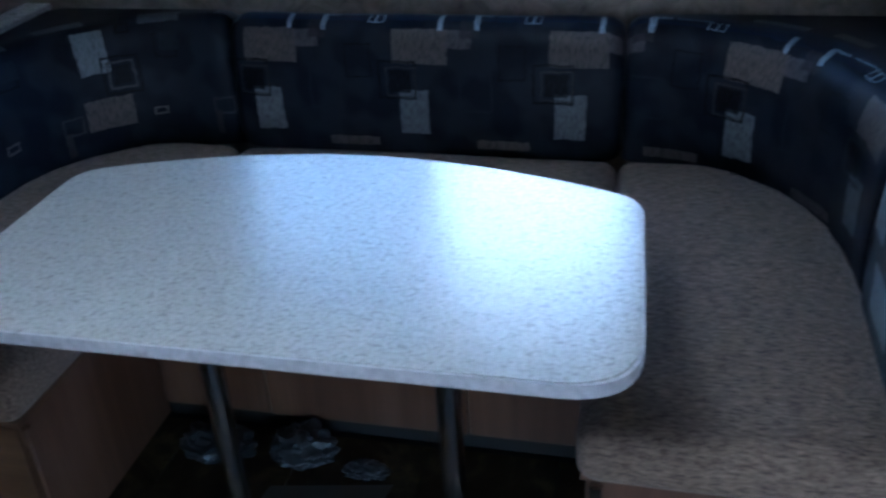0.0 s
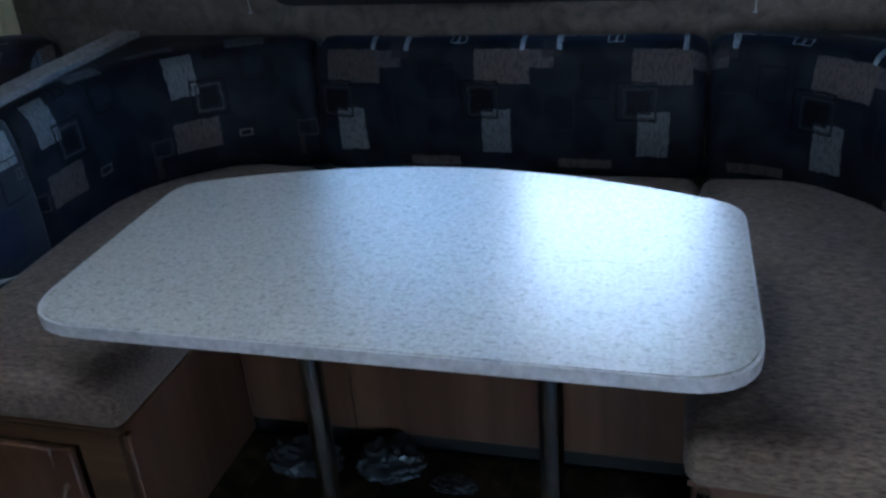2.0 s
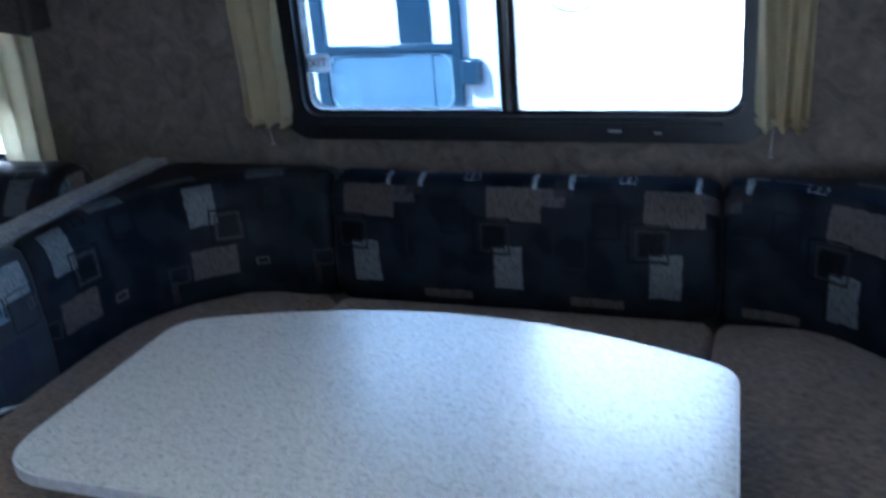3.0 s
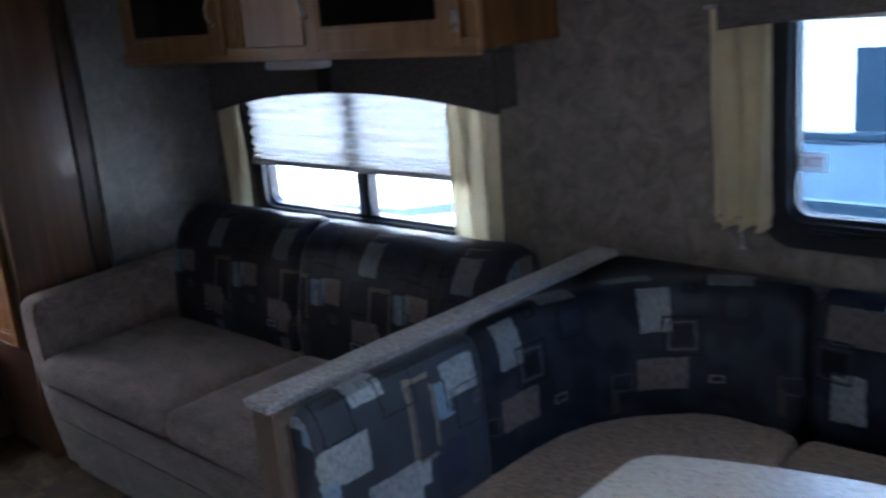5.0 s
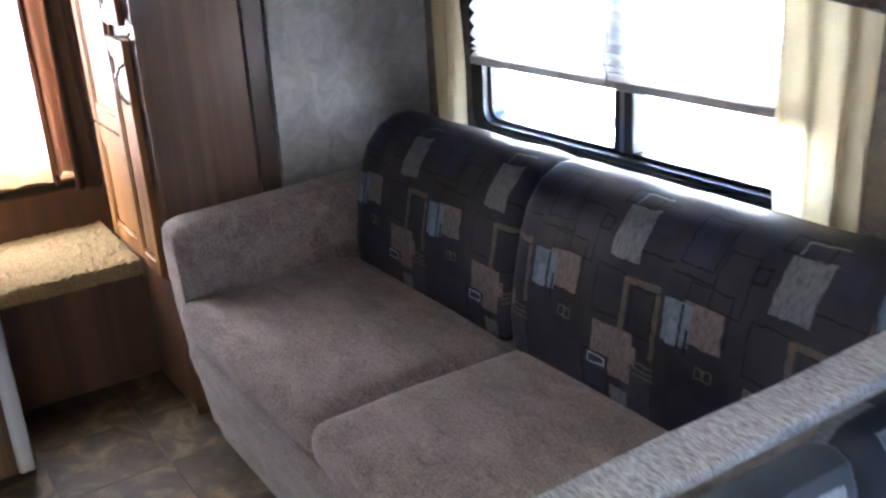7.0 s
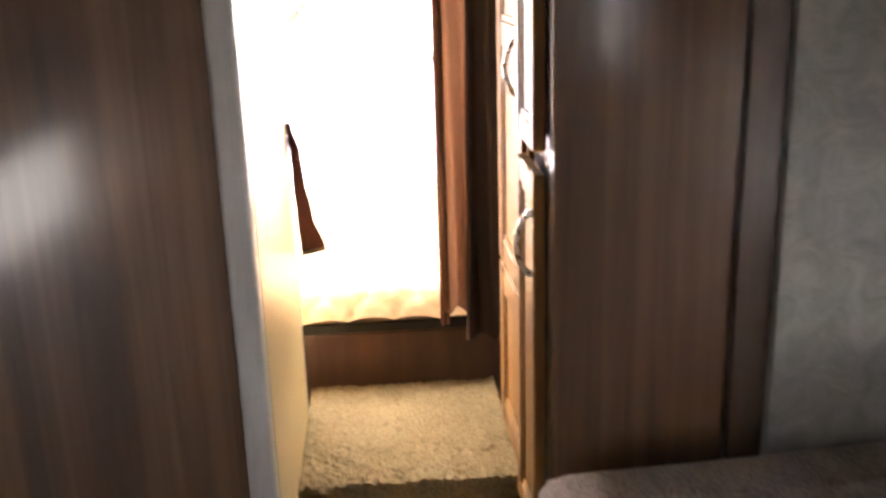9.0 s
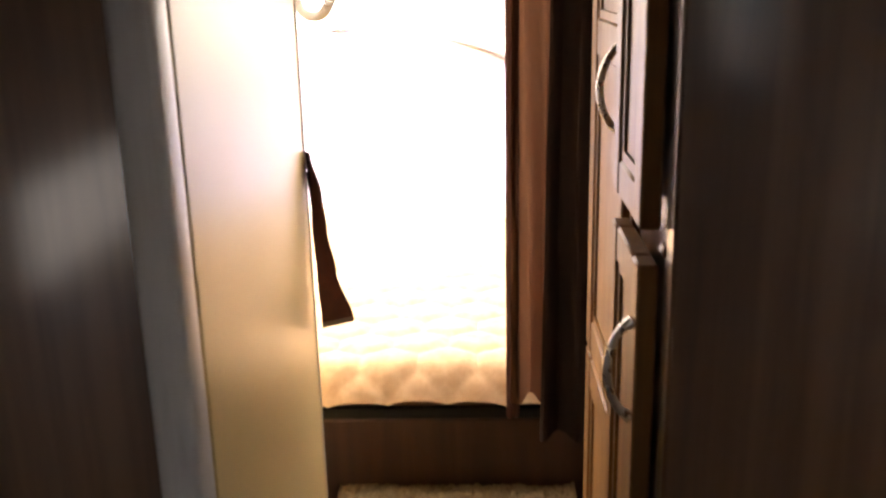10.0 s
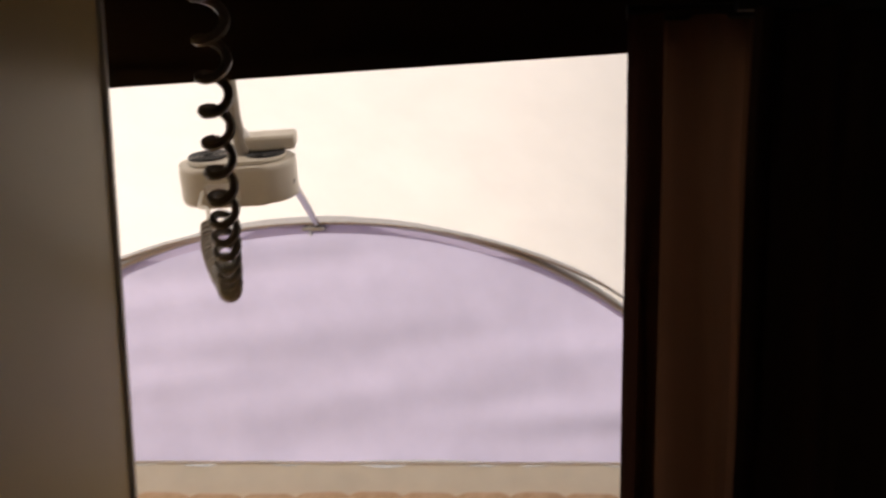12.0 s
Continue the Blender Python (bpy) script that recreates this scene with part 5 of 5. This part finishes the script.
part("label_plate", box(-3.424, -3.4225, -1.565, -1.50, 1.386, 1.412), white_paint, fan, "small pale label plate", smooth=False)
fan.matrix_basis = pose(-3.10, -1.485, 1.412, 3, 11, 6) @ Matrix.Diagonal((0.70, 0.70, 0.95, 1))
part("rod", tube([(-3.09, -1.478, 1.468), (-3.094, -1.490, 1.52), (-3.10, -1.499, 1.60), (-3.104, -1.503, 1.79)], 0.0095, 12), cord_grey, fan, "dark hanging rod")
part("collar", lathe([(0.010, -0.004), (0.024, -0.003), (0.026, 0.0), (0.024, 0.003), (0.010, 0.004)], (-3.10, -1.500, 1.622), 20), steel, fan, "flat metal collar on the rod")
part("strut", tube([(-3.08, -1.412, 1.436), (-3.35, -1.448, 1.378), (-3.85, -1.522, 1.276)], 0.0065, 8), steel, fan, "thin metal strut")
part("clip", box(-3.875, -3.835, -1.553, -1.503, 1.262, 1.270, 0.002), steel, fan, "metal clip on the tent bow")
part("clip_pin", tube([(-3.852, -1.536, 1.250), (-3.852, -1.536, 1.276)], 0.004, 8), steel, fan)
cord = thing("coiled_cord", (-2.62, -1.368, 1.345), "dark coiled cable hanging in a loop before the tent lamp", "cable")


def glide(points, n):
    """A smooth line through points."""
    pts = [Vector(p) for p in points]
    pts = [2 * pts[0] - pts[1], *pts, 2 * pts[-1] - pts[-2]]
    out = []
    for a, b, c, d in zip(pts, pts[1:], pts[2:], pts[3:]):
        for k in range(n):
            q = k / n
            out.append(0.5 * (2 * b + (c - a) * q + (2 * a - 5 * b + 4 * c - d) * q * q + (3 * b - a - 3 * c + d) * q ** 3))
    return out + [pts[-2]]


sag = glide([(-2.20, -1.258, 1.70), (-2.27, -1.277, 1.61), (-2.33, -1.293, 1.535), (-2.42, -1.317, 1.455), (-2.54, -1.350, 1.395), (-2.66, -1.386, 1.370), (-2.78, -1.430, 1.364), (-2.86, -1.462, 1.376), (-2.90, -1.474, 1.400)], 60)
coil, turn_at = [], 0.0
for k, c in enumerate(sag):
    share = k / len(sag)
    turn_at += 2 * math.pi * (0.042 + 0.052 * min(1.0, share / 0.45))
    ahead = (sag[min(k + 1, len(sag) - 1)] - sag[max(k - 1, 0)]).normalized()
    side = ahead.cross(Vector((0.25, -1, 0))).normalized()
    other = ahead.cross(side)
    coil.append(c + 0.0076 * (math.cos(turn_at) * side + math.sin(turn_at) * other))
part("coil", tube(coil, 0.0029, 7), cord_grey, cord)
part("straight_run", tube([(-2.18, -1.253, 2.05), (-2.185, -1.255, 1.85), (-2.20, -1.258, 1.70)], 0.0042, 8), cord_grey, cord)
part("tail", tube(glide([(-2.90, -1.474, 1.400), (-2.95, -1.490, 1.412), (-3.0, -1.515, 1.41), (-3.03, -1.52, 1.425)], 8), 0.0026, 7), ivory, cord, "thin pale wire to the lamp")

# ---- outdoors ----
single("ground", box(-300, 300, -300, 300, -0.95, -0.75), gravel, "sunlit pale gravel lot outside the windows", "ground", kind="structure", smooth=False)
rv = thing("parked_trailer", (-0.5, 4.2, -0.75), "white travel trailer parked outside with a blue-tinted window", "trailer")
part("body", box(-5.6, 4.4, 3.0, 5.4, -0.30, 3.20, 0.12, 4), rv_skin, rv, "white trailer body")
part("skirt_rail", box(-5.5, 4.3, 3.02, 5.38, -0.42, -0.302, 0.01), steel, rv)
win = part("window_frame", ring(round_rect(-0.685, 0.275, 0.21, 1.75, 0.13), round_rect(-0.610, 0.222, 0.285, 1.69, 0.09), "y", 2.955, 2.998), blue_frame, rv, "blue-grey window frame")
part("window_rail", box(-0.612, 0.224, 2.95, 2.985, 0.648, 0.692, 0.006), blue_frame, win)
part("lower_pane", box(-0.620, 0.230, 2.975, 2.990, 0.275, 0.6475), blue_glass, win, "blue tinted lower pane", smooth=False)
part("upper_pane", box(-0.620, 0.230, 2.975, 2.990, 0.6925, 1.70), rv_skin, win, "pale shaded upper pane", smooth=False)
part("inner_post", box(-0.112, 0.094, 2.965, 2.9745, 0.70, 1.142), blue_frame, win, smooth=False)
part("inner_post", box(-0.105, 0.088, 2.968, 2.9745, 0.29, 0.64), blue_glass, win, smooth=False)
part("frame_bead", ring(round_rect(-0.598, 0.213, 0.297, 0.638, 0.085), round_rect(-0.591, 0.206, 0.304, 0.631, 0.08), "y", 2.966, 2.974), bead_blue, win, "pale blue bead round the lower pane")
part("hatch_ring", ring([(0.944 + 0.172 * math.cos(a), 0.996 + 0.150 * math.sin(a)) for a in steps(0, 2 * math.pi, 40)[:-1]], [(0.944 + 0.160 * math.cos(a), 0.996 + 0.138 * math.sin(a)) for a in steps(0, 2 * math.pi, 40)[:-1]], "y", 2.992, 2.9995), blue_frame, rv, "thin grey ring of a round hatch")
# Two thin blue-grey shapes stand in for shadows on the trailer side.
part("shadow_wedge", prism([(0.55, 0.60), (0.64, 0.635), (0.55, 0.665)], "y", 2.98, 2.998), blue_frame, rv, "small shadow wedge, built as a blue-grey shape")
part("shadow_streak", prism([(0.02, 0.135), (0.37, 0.212), (0.40, 0.222), (0.16, 0.150)], "y", 2.985, 2.998), blue_frame, rv, "shadow below the window, built as a thin blue-grey shape")
part("blue_strip", box(-0.88, 0.22, 2.90, 2.997, 0.085, 0.165, 0.02, 3), blue_frame, rv, "blue-grey strip below the window")
# Cast shadow beside the window, built as a dark blue block.
part("shadow_block", box(0.2765, 0.395, 2.93, 2.997, 0.45, 0.60, 0.01), blue_frame, rv)
part("stripe", prism([(-5.5, -0.20), (-3.7, -0.13), (-2.9, 0.0), (-2.4, 0.12), (-2.9, 0.085), (-3.7, -0.06), (-5.5, -0.12)], "y", 2.985, 2.997), blue_frame, rv, "blue-grey body stripe")
for x in (-2.3, -1.5):
    wheel = part("wheel", tube([(x, 3.05, -0.43), (x, 3.25, -0.43)], 0.32, 28), black_plastic, rv, "black trailer wheel")
part("wheel_chock", box(3.5, 3.8, 3.2, 3.5, -0.75, -0.43, 0.01), steel, rv)

# ---- floor tiles, last ----
SIZE = 0.305
tile_mesh = bpy.data.meshes.new("tile")
tb = box(0.0009, SIZE - 0.0009, 0.0009, SIZE - 0.0009, -0.004, 0.0, 0.0008, 1)
tb.to_mesh(tile_mesh)
tb.free()
tile_mesh.materials.append(floor_vinyl)
for i in range(17):
    for j in range(8):
        t = new("tile", tile_mesh)
        t.matrix_basis = Matrix.Translation((-2.58 + 0.49 + i * SIZE, -3.24 + j * SIZE + 0.05, 0.0))
        t.parent = floor
